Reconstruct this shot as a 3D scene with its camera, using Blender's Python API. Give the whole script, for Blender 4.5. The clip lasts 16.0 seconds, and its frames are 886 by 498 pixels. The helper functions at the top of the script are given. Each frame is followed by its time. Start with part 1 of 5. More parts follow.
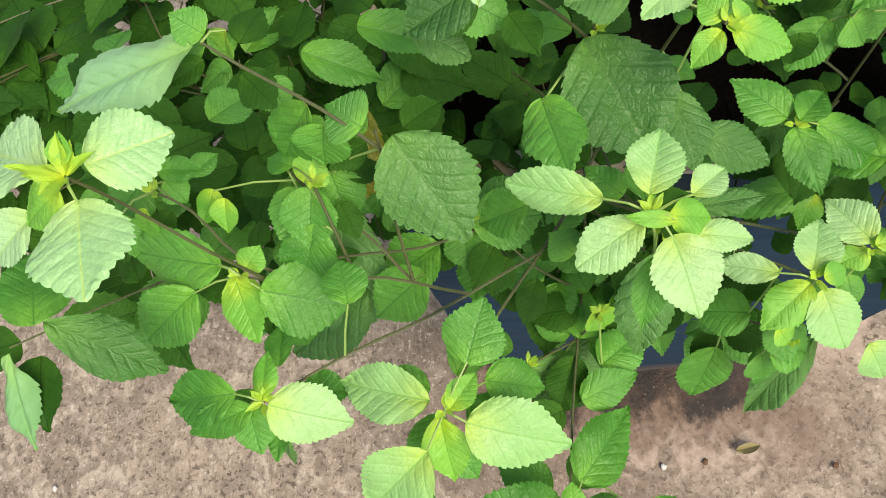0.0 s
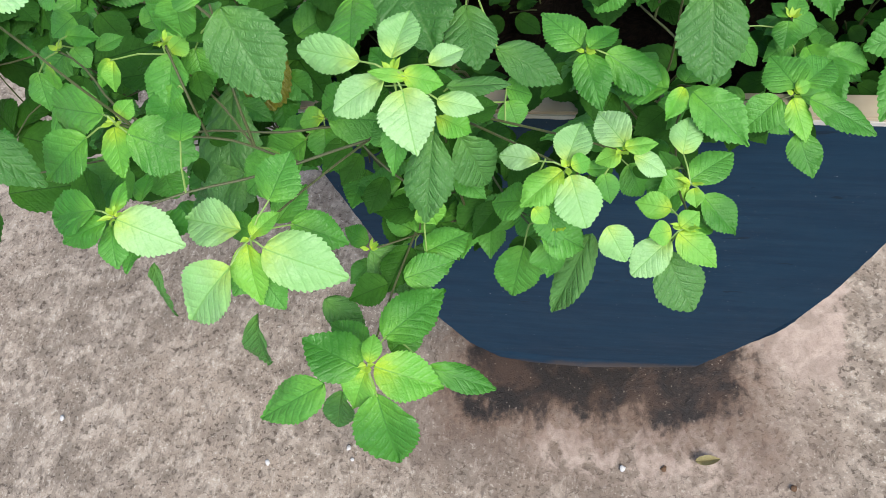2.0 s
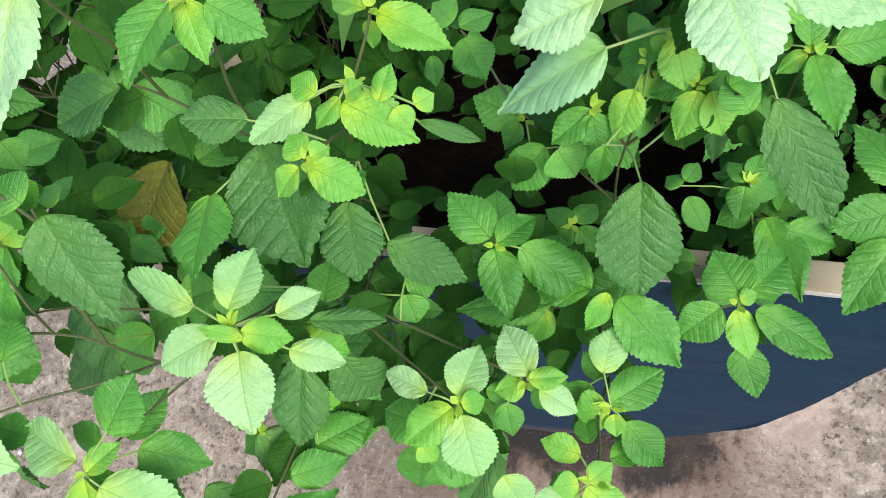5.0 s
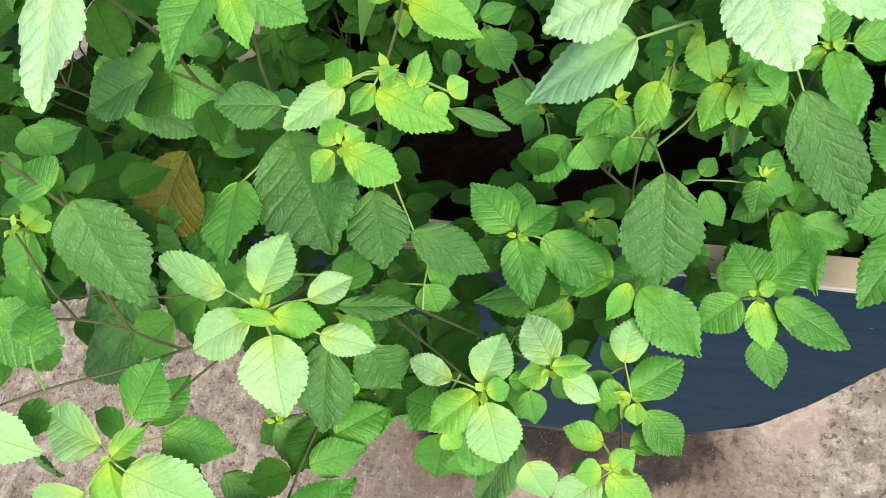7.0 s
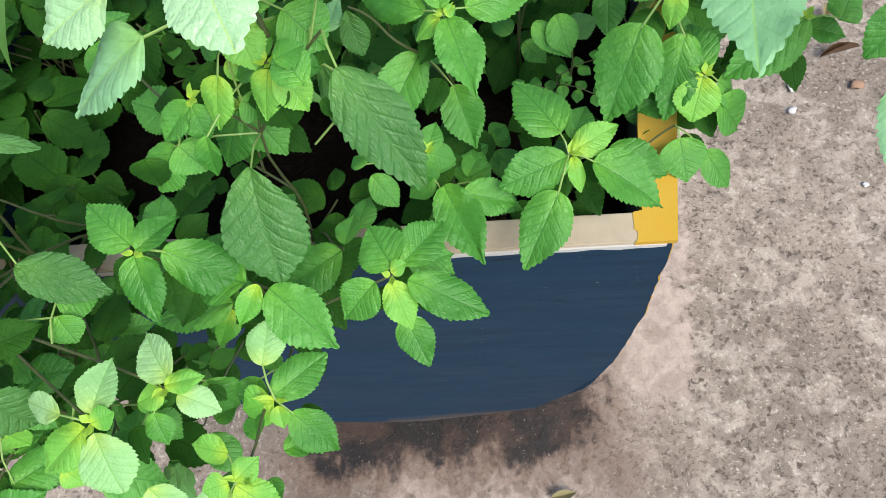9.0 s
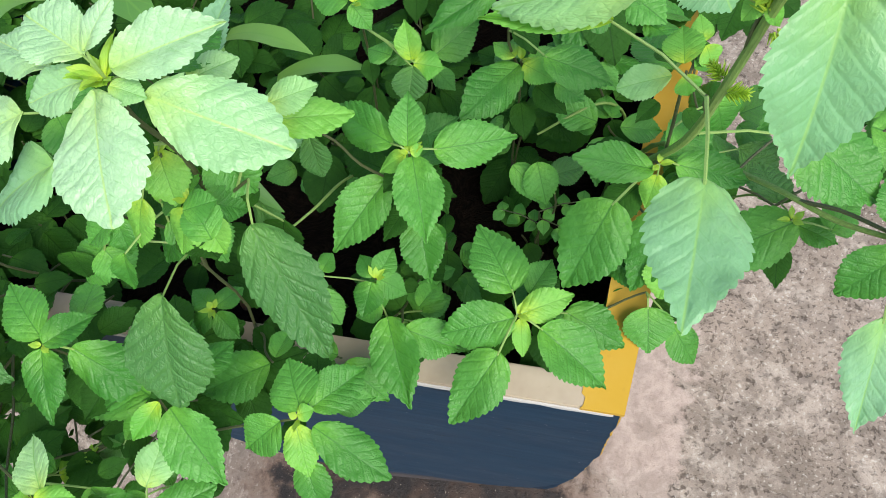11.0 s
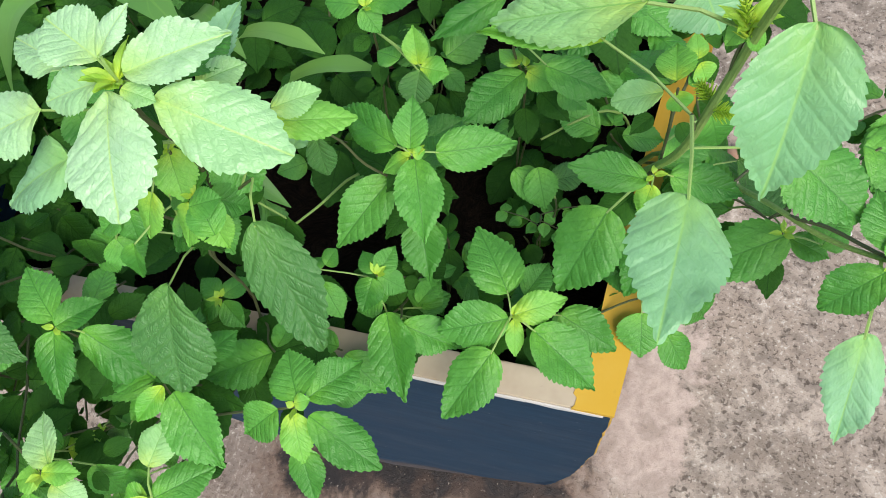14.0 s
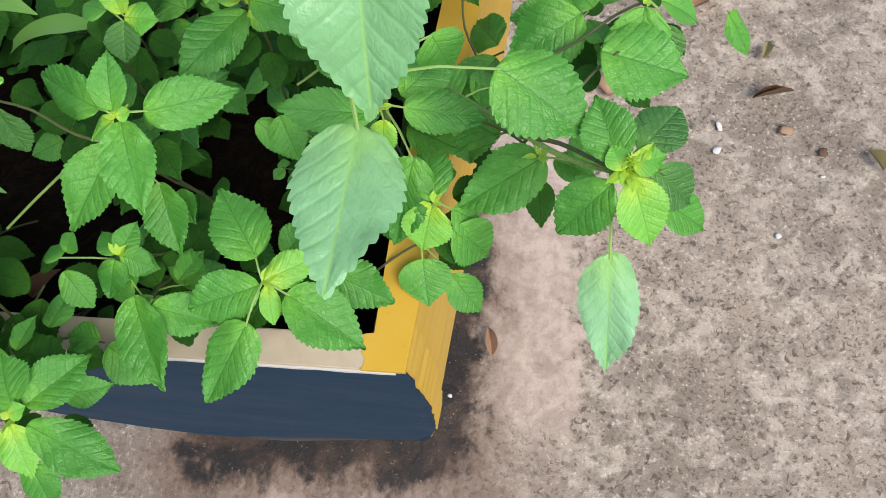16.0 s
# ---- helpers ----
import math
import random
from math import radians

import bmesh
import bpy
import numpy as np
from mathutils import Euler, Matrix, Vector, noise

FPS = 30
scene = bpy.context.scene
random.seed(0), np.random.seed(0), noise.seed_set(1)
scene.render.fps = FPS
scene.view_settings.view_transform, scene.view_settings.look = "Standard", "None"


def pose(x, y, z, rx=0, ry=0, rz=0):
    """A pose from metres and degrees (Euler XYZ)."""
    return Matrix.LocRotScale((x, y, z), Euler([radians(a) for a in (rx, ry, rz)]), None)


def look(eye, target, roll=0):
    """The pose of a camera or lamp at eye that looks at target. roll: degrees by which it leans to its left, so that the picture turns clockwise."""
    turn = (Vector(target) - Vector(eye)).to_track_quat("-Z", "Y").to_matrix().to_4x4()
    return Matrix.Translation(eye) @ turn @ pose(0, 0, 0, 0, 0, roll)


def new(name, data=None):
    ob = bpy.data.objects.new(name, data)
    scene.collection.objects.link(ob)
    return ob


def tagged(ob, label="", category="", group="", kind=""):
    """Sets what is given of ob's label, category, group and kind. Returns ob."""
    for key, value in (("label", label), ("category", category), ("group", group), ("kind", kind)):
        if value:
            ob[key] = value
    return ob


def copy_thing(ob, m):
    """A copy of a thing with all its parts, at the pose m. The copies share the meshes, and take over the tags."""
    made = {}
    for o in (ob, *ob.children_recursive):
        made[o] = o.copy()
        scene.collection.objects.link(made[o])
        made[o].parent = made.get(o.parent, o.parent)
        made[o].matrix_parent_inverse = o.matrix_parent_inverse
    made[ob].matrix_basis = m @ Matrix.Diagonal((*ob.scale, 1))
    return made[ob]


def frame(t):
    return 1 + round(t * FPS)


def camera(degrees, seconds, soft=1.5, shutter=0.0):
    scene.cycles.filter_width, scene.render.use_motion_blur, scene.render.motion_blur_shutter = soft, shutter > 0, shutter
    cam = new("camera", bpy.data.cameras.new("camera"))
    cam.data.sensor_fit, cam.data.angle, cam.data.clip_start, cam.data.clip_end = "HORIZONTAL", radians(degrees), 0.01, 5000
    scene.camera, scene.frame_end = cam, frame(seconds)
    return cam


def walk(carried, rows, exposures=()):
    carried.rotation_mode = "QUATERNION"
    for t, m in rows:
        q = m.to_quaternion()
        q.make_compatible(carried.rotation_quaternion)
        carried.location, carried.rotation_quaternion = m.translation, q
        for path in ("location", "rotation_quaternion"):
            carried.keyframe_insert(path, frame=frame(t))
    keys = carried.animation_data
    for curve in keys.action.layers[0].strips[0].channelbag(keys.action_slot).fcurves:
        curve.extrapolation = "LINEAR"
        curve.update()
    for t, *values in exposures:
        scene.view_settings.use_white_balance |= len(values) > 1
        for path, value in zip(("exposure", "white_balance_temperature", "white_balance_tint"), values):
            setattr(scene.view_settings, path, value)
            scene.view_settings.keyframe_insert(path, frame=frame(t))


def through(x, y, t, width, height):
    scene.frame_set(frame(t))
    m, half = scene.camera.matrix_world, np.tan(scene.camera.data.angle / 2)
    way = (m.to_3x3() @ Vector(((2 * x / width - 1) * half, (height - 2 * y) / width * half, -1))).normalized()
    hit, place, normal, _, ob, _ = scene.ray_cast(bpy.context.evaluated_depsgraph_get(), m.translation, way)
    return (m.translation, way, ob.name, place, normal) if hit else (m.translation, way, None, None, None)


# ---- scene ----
cam = camera(60.3, 16.0, 0.7)
PATH = [
    (0.0, (-0.1017, -0.2489, 1.5123), (-0.1996, 0.0979, 0.5795), -17.55),
    (0.5, (-0.0508, -0.3243, 1.5127), (-0.2157, 0.0334, 0.5935), -20.88),
    (1.0, (-0.0071, -0.3501, 1.5265), (-0.2019, 0.018, 0.6174), -21.0),
    (1.5, (0.0237, -0.3607, 1.5373), (-0.1732, 0.0235, 0.6354), -20.32),
    (2.0, (0.0605, -0.3646, 1.5372), (-0.1259, 0.0225, 0.6342), -20.34),
    (2.5, (0.0798, -0.3671, 1.5391), (-0.1004, 0.0288, 0.6386), -20.73),
    (3.0, (0.0909, -0.3633, 1.5353), (-0.0835, 0.0477, 0.6404), -20.8),
    (3.5, (0.0764, -0.3088, 1.5272), (-0.0454, 0.0815, 0.6146), -17.53),
    (4.0, (0.055, -0.232, 1.5231), (-0.033, 0.1318, 0.5958), -15.08),
    (4.5, (0.0822, -0.2119, 1.5204), (-0.076, 0.1487, 0.6012), -19.82),
    (5.0, (0.1062, -0.199, 1.5174), (-0.0874, 0.1556, 0.6026), -21.42),
    (5.2, (0.1093, -0.1967, 1.5145), (-0.0869, 0.1588, 0.6007), -20.92),
    (7.3, (0.0895, -0.2099, 1.5209), (-0.0932, 0.149, 0.6056), -19.59),
    (7.5, (0.1174, -0.2075, 1.5195), (-0.0726, 0.1539, 0.6067), -21.47),
    (8.0, (0.1877, -0.2055, 1.5137), (-0.0023, 0.1549, 0.6004), -24.12),
    (8.5, (0.2415, -0.2155, 1.5005), (0.0611, 0.1533, 0.5887), -24.56),
    (9.0, (0.2626, -0.1892, 1.486), (0.151, 0.1693, 0.5592), -19.18),
    (9.5, (0.2539, -0.1437, 1.4831), (0.2264, 0.204, 0.5459), -9.68),
    (10.0, (0.2893, -0.1262, 1.4846), (0.1778, 0.2356, 0.559), -14.24),
    (10.2, (0.3133, -0.1177, 1.4834), (0.155, 0.2446, 0.5648), -17.65),
    (12.3, (0.3158, -0.1004, 1.5021), (0.1604, 0.2778, 0.5895), -11.56),
    (12.5, (0.3134, -0.1036, 1.5027), (0.1562, 0.277, 0.5914), -11.46),
    (13.0, (0.3128, -0.1067, 1.5057), (0.1454, 0.2693, 0.5943), -12.37),
    (13.5, (0.3144, -0.1053, 1.5068), (0.1435, 0.2646, 0.5936), -12.96),
    (14.0, (0.3278, -0.1026, 1.5025), (0.1431, 0.2505, 0.5853), -15.71),
    (14.5, (0.3433, -0.1116, 1.4907), (0.1586, 0.2216, 0.5662), -17.21),
    (15.0, (0.3771, -0.1207, 1.4782), (0.1819, 0.2043, 0.5529), -19.82),
    (15.5, (0.4203, -0.1214, 1.4773), (0.2528, 0.2023, 0.5461), -19.68),
    (16.0, (0.4236, -0.0758, 1.4556), (0.3336, 0.2411, 0.5114), -12.06),
]
walk(cam, [(t, look(eye, target, roll)) for t, eye, target, roll in PATH], [(0, 0.98, 7900, 12), (0.5, 0.96, 7300, 12), (1.0, 0.93, 6850, 12), (3.5, 0.97, 6550, 12), (4.5, 0.98, 6600, 12), (7.5, 1.03, 7250, 12), (8.2, 1.04, 6700, 12), (10, 0.97, 6550, 11), (12.5, 0.97, 6650, 12), (14, 0.93, 6650, 12), (15, 0.86, 6650, 12), (16, 0.91, 6700, 12)])

# ---- world and light ----
world = bpy.data.worlds.new("sky")
scene.world = world
world.use_nodes = True
wn = world.node_tree
sky = wn.nodes.new("ShaderNodeTexSky")
sky.sky_type = "NISHITA"
sky.sun_disc = False
sky.sun_elevation, sky.sun_rotation = radians(54), radians(139)
wn.links.new(sky.outputs[0], wn.nodes["Background"].inputs[0])
wn.nodes["Background"].inputs[1].default_value = 0.10
sun = new("sun", bpy.data.lights.new("sun", "SUN"))
sun.data.energy, sun.data.angle, sun.data.color = 2.0, radians(38), (1.0, 0.965, 0.89)
sun.matrix_world = look((0.65, -0.75, 1.35), (0, 0, 0))


# ---- materials ----
class Nodes:
    """A small node builder on one material."""

    def __init__(self, name):
        self.mat = bpy.data.materials.new(name)
        self.mat.use_nodes = True
        self.tree = self.mat.node_tree
        self.bsdf = self.tree.nodes["Principled BSDF"]

    def add(self, kind, *links, **values):
        n = self.tree.nodes.new(kind)
        for k, v in values.items():
            if k == "op":
                n.operation = v
            elif k == "blend":
                n.data_type, n.blend_type = "RGBA", v
            elif k == "clamp":
                n.use_clamp = v
            else:
                n.inputs[int(k[1:])].default_value = v
        for i, out in links:
            self.tree.links.new(out, n.inputs[i])
        return n

    def math(self, op, a, b=0.0, clamp=False):
        n = self.tree.nodes.new("ShaderNodeMath")
        n.operation, n.use_clamp = op, clamp
        for i, v in ((0, a), (1, b)):
            if isinstance(v, (int, float)):
                n.inputs[i].default_value = v
            else:
                self.tree.links.new(v, n.inputs[i])
        return n.outputs[0]

    def mix(self, f, a, b, blend="MIX"):
        n = self.tree.nodes.new("ShaderNodeMix")
        n.data_type, n.blend_type = "RGBA", blend
        for i, v in ((0, f), (6, a), (7, b)):
            if isinstance(v, (int, float)):
                n.inputs[i].default_value = v
            elif isinstance(v, tuple):
                n.inputs[i].default_value = (*v, 1)
            else:
                self.tree.links.new(v, n.inputs[i])
        return n.outputs[2]

    def noise(self, scale, detail=4, rough=0.6, coord=None, dist=0.0):
        n = self.tree.nodes.new("ShaderNodeTexNoise")
        n.inputs["Scale"].default_value, n.inputs["Detail"].default_value = scale, detail
        n.inputs["Roughness"].default_value, n.inputs["Distortion"].default_value = rough, dist
        if coord is not None:
            self.tree.links.new(coord, n.inputs["Vector"])
        return n.outputs[0]

    def ramp(self, v, lo, hi, a=0.0, b=1.0):
        n = self.tree.nodes.new("ShaderNodeMapRange")
        n.interpolation_type = "SMOOTHSTEP"
        self.tree.links.new(v, n.inputs[0])
        for i, x in ((1, lo), (2, hi), (3, a), (4, b)):
            n.inputs[i].default_value = x
        return n.outputs[0]

    def coords(self, which="Object"):
        return self.tree.nodes.new("ShaderNodeTexCoord").outputs[which]

    def bump(self, height, strength, distance):
        n = self.tree.nodes.new("ShaderNodeBump")
        n.inputs["Strength"].default_value, n.inputs["Distance"].default_value = strength, distance
        self.tree.links.new(height, n.inputs["Height"])
        self.tree.links.new(n.outputs[0], self.bsdf.inputs["Normal"])
        return n.outputs[0]

    def set(self, name, v):
        if isinstance(v, (int, float)):
            self.bsdf.inputs[name].default_value = v
        elif isinstance(v, tuple):
            self.bsdf.inputs[name].default_value = (*v, 1)
        else:
            self.tree.links.new(v, self.bsdf.inputs[name])


def leaf_material(name, light, dark, base, vein, spots=0.0, gloss=0.42, through=0.17, quilt=0.5, shine=0.45, rib=0.75, pale_rib=False, cell=0.13):
    """Leaf blade: blade colour between light and dark, tinted towards base at the stalk, with midrib and side veins."""
    m = Nodes(name)
    uv = m.coords("UV")
    sep = m.add("ShaderNodeSeparateXYZ", (0, uv))
    x = m.math("ABSOLUTE", m.math("SUBTRACT", sep.outputs[0], 0.5))
    y = sep.outputs[1]
    info = m.tree.nodes.new("ShaderNodeObjectInfo")
    rnd = info.outputs["Random"]
    obj = m.coords("Object")
    off = m.add("ShaderNodeVectorMath", (0, obj), op="ADD")
    rv = m.add("ShaderNodeCombineXYZ", (0, m.math("MULTIPLY", rnd, 37.0)), (1, m.math("MULTIPLY", rnd, 11.0)))
    m.tree.links.new(rv.outputs[0], off.inputs[1])
    big = m.noise(3.0, 3, 0.6, off.outputs[0])
    col = m.mix(m.ramp(m.math("ADD", m.math("MULTIPLY", rnd, 0.7), m.math("MULTIPLY", big, 0.5)), 0.2, 1.0), light, dark)
    # stalk end
    tint = m.math("MULTIPLY", m.ramp(y, 0.0, 0.5, 1.0, 0.0), m.ramp(x, 0.0, 0.4, 1.0, 0.5))
    col = m.mix(tint, col, base)
    # side veins run forward from the midrib in a curve
    wob = m.math("MULTIPLY", m.math("SUBTRACT", m.noise(5.0, 2, 0.5, off.outputs[0]), 0.5), 0.35)
    curve = m.math("POWER", m.math("MULTIPLY", x, 2.0), 0.85)
    s = m.math("FRACT", m.math("ADD", m.math("SUBTRACT", m.math("MULTIPLY", y, 7.4), m.math("MULTIPLY", curve, 2.1)), wob))
    tri = m.math("ABSOLUTE", m.math("SUBTRACT", s, 0.5))
    side = m.math("MULTIPLY", m.ramp(tri, 0.0, 0.07, 1.0, 0.0), m.ramp(x, 0.02, 0.36, 1.0, 0.12))
    mid = m.ramp(x, 0.006, 0.020, 1.0, 0.0)
    fine = m.noise(30.0, 4, 0.7, off.outputs[0])
    net = m.noise(11.0, 3, 0.6, off.outputs[0], 0.6)
    cells = m.tree.nodes.new("ShaderNodeTexVoronoi")
    cells.feature = "DISTANCE_TO_EDGE"
    cells.inputs["Scale"].default_value = 15.0
    m.tree.links.new(off.outputs[0], cells.inputs["Vector"])
    mesh = m.ramp(cells.outputs["Distance"], 0.0, 0.16)
    col = m.mix(m.math("MULTIPLY", m.ramp(net, 0.42, 0.66), 0.3), col, dark)
    col = m.mix(m.math("MULTIPLY", m.ramp(big, 0.50, 0.72), 0.45), col, light)
    col = m.mix(m.math("MULTIPLY", side, m.ramp(net, 0.38, 0.62, 0.08, 0.6)), col, vein)
    col = m.mix(m.math("MULTIPLY", m.math("SUBTRACT", 1.0, mesh), cell), col, vein)
    col = m.mix(m.math("MULTIPLY", m.ramp(fine, 0.52, 0.7), 0.2), col, vein)
    col = m.mix(m.math("MULTIPLY", mid, rib), col, base if pale_rib else vein)
    if spots:
        dots = m.tree.nodes.new("ShaderNodeTexVoronoi")
        dots.inputs["Scale"].default_value = 34.0
        m.tree.links.new(off.outputs[0], dots.inputs["Vector"])
        d = m.math("MULTIPLY", m.ramp(dots.outputs["Distance"], 0.06, 0.13, 1.0, 0.0), m.ramp(big, 0.42, 0.6))
        col = m.mix(m.math("MULTIPLY", d, spots), col, (0.50, 0.58, 0.38))
    m.set("Base Color", col)
    m.set("Roughness", m.ramp(fine, 0.2, 0.8, gloss - 0.08, gloss + 0.12))
    m.set("Specular IOR Level", shine)
    puff = m.math("MULTIPLY", m.ramp(tri, 0.0, 0.22), m.ramp(x, 0.0, 0.05))
    h = m.math("ADD", m.math("MULTIPLY", puff, m.ramp(net, 0.30, 0.70, 0.4, 1.0)), m.math("ADD", m.math("MULTIPLY", mesh, 2.2 * cell), m.math("ADD", m.math("MULTIPLY", net, 0.5), m.math("MULTIPLY", fine, 0.05))))
    nrm = m.bump(h, quilt, 0.0022)
    tr = m.add("ShaderNodeBsdfTranslucent")
    m.tree.links.new(m.mix(0.5, col, (0.23, 0.60, 0.04)), tr.inputs["Color"])
    m.tree.links.new(nrm, tr.inputs["Normal"])
    mixs = m.add("ShaderNodeMixShader", (1, m.bsdf.outputs[0]), (2, tr.outputs[0]), _0=through)
    m.tree.links.new(mixs.outputs[0], m.tree.nodes["Material Output"].inputs[0])
    return m.mat


LEAF = {
    "y": leaf_material("young_leaf", (0.225, 0.55, 0.08), (0.105, 0.40, 0.04), (0.46, 0.66, 0.04), (0.11, 0.33, 0.03), gloss=0.43, quilt=0.26),
    "m": leaf_material("grown_leaf", (0.115, 0.385, 0.06), (0.040, 0.205, 0.021), (0.16, 0.45, 0.05), (0.04, 0.19, 0.022), gloss=0.42, quilt=0.3),
    "d": leaf_material("old_leaf", (0.105, 0.28, 0.072), (0.05, 0.178, 0.038), (0.12, 0.31, 0.058), (0.07, 0.20, 0.042), spots=0.8, quilt=0.45, gloss=0.42, shine=0.40, cell=0.1),
    "g": leaf_material("grey_green_leaf", (0.27, 0.53, 0.28), (0.18, 0.43, 0.17), (0.28, 0.54, 0.15), (0.16, 0.385, 0.13), gloss=0.36, quilt=0.22, pale_rib=True, cell=0.05),
    # lit copies for the topmost leaves, sky sheen mixed into the blade colour
    "p": leaf_material("pale_sheen_leaf", (0.41, 0.67, 0.31), (0.27, 0.56, 0.19), (0.46, 0.66, 0.12), (0.19, 0.45, 0.10), gloss=0.42, quilt=0.27),
    "w": leaf_material("whitish_sheen_leaf", (0.46, 0.715, 0.40), (0.33, 0.62, 0.27), (0.47, 0.70, 0.21), (0.20, 0.47, 0.16), gloss=0.32, quilt=0.27, pale_rib=True),
    # shaded copy of the grown leaf: shade of the lower layers in its colour
    "s": leaf_material("shaded_leaf", (0.032, 0.125, 0.013), (0.014, 0.066, 0.007), (0.042, 0.145, 0.013), (0.010, 0.048, 0.006), quilt=0.3, through=0.08, gloss=0.6, shine=0.14),
    "b": leaf_material("bud_leaf", (0.42, 0.66, 0.07), (0.30, 0.56, 0.05), (0.56, 0.70, 0.04), (0.26, 0.48, 0.04), quilt=0.2),
    "o": leaf_material("yellowed_leaf", (0.24, 0.24, 0.02), (0.13, 0.14, 0.012), (0.26, 0.28, 0.02), (0.10, 0.08, 0.02), spots=0.6),
}


def stem_material(name, a, b):
    m = Nodes(name)
    n = m.noise(90, 3)
    m.set("Base Color", m.mix(m.ramp(n, 0.3, 0.7), a, b))
    m.set("Roughness", 0.55)
    return m.mat


def paint_material(name, a, b, scuff, rough=0.55, foot=None):
    """Brushed house paint with streaks along x and small scuffs."""
    m = Nodes(name)
    obj = m.coords("Object")
    mp = m.tree.nodes.new("ShaderNodeMapping")
    mp.inputs["Scale"].default_value = (3.0, 3.0, 26.0)
    m.tree.links.new(obj, mp.inputs[0])
    st = m.noise(3.0, 5, 0.65, mp.outputs[0])
    blot = m.noise(9.0, 4, 0.6, obj)
    col = m.mix(m.ramp(st, 0.35, 0.65), a, b)
    col = m.mix(m.math("MULTIPLY", m.ramp(blot, 0.35, 0.75), 0.35), col, b)
    sp = m.noise(140.0, 2, 0.5, obj)
    col = m.mix(m.math("MULTIPLY", m.ramp(sp, 0.70, 0.76), 0.15), col, scuff)
    if foot:  # mud splashed on the lowest edge, and a few dark knocks
        up = m.add("ShaderNodeSeparateXYZ", (0, obj)).outputs[2]
        up = m.math("ADD", up, m.math("MULTIPLY", m.math("SUBTRACT", m.noise(22.0, 4, 0.65, obj), 0.5), 0.05))
        col = m.mix(m.math("MULTIPLY", m.ramp(up, -0.045, -0.018, 1.0, 0.0), 0.75), col, foot)
        mk = m.tree.nodes.new("ShaderNodeMapping")
        mk.inputs["Scale"].default_value = (16.0, 16.0, 60.0)
        m.tree.links.new(obj, mk.inputs[0])
        knock = m.noise(1.0, 3, 0.6, mk.outputs[0], 0.5)
        col = m.mix(m.math("MULTIPLY", m.ramp(knock, 0.66, 0.71), 0.7), col, (0.004, 0.012, 0.024))
        chalk = m.noise(260.0, 1, 0.5, obj)
        col = m.mix(m.math("MULTIPLY", m.ramp(chalk, 0.79, 0.82), 0.6), col, (0.35, 0.36, 0.36))
    m.set("Base Color", col)
    m.set("Specular IOR Level", 0.2)
    m.set("Roughness", m.ramp(blot, 0.3, 0.7, rough - 0.08, rough + 0.1))
    m.bump(m.math("ADD", st, m.math("MULTIPLY", sp, 0.3)), 0.25, 0.002)
    return m.mat


def soil_material():
    m = Nodes("dark_soil")
    n = m.noise(60, 6, 0.7)
    m.set("Base Color", m.mix(m.ramp(n, 0.35, 0.7), (0.008, 0.006, 0.004), (0.032, 0.02, 0.013)))
    m.set("Roughness", 0.95)
    m.set("Specular IOR Level", 0.1)
    m.bump(n, 1.0, 0.02)
    return m.mat


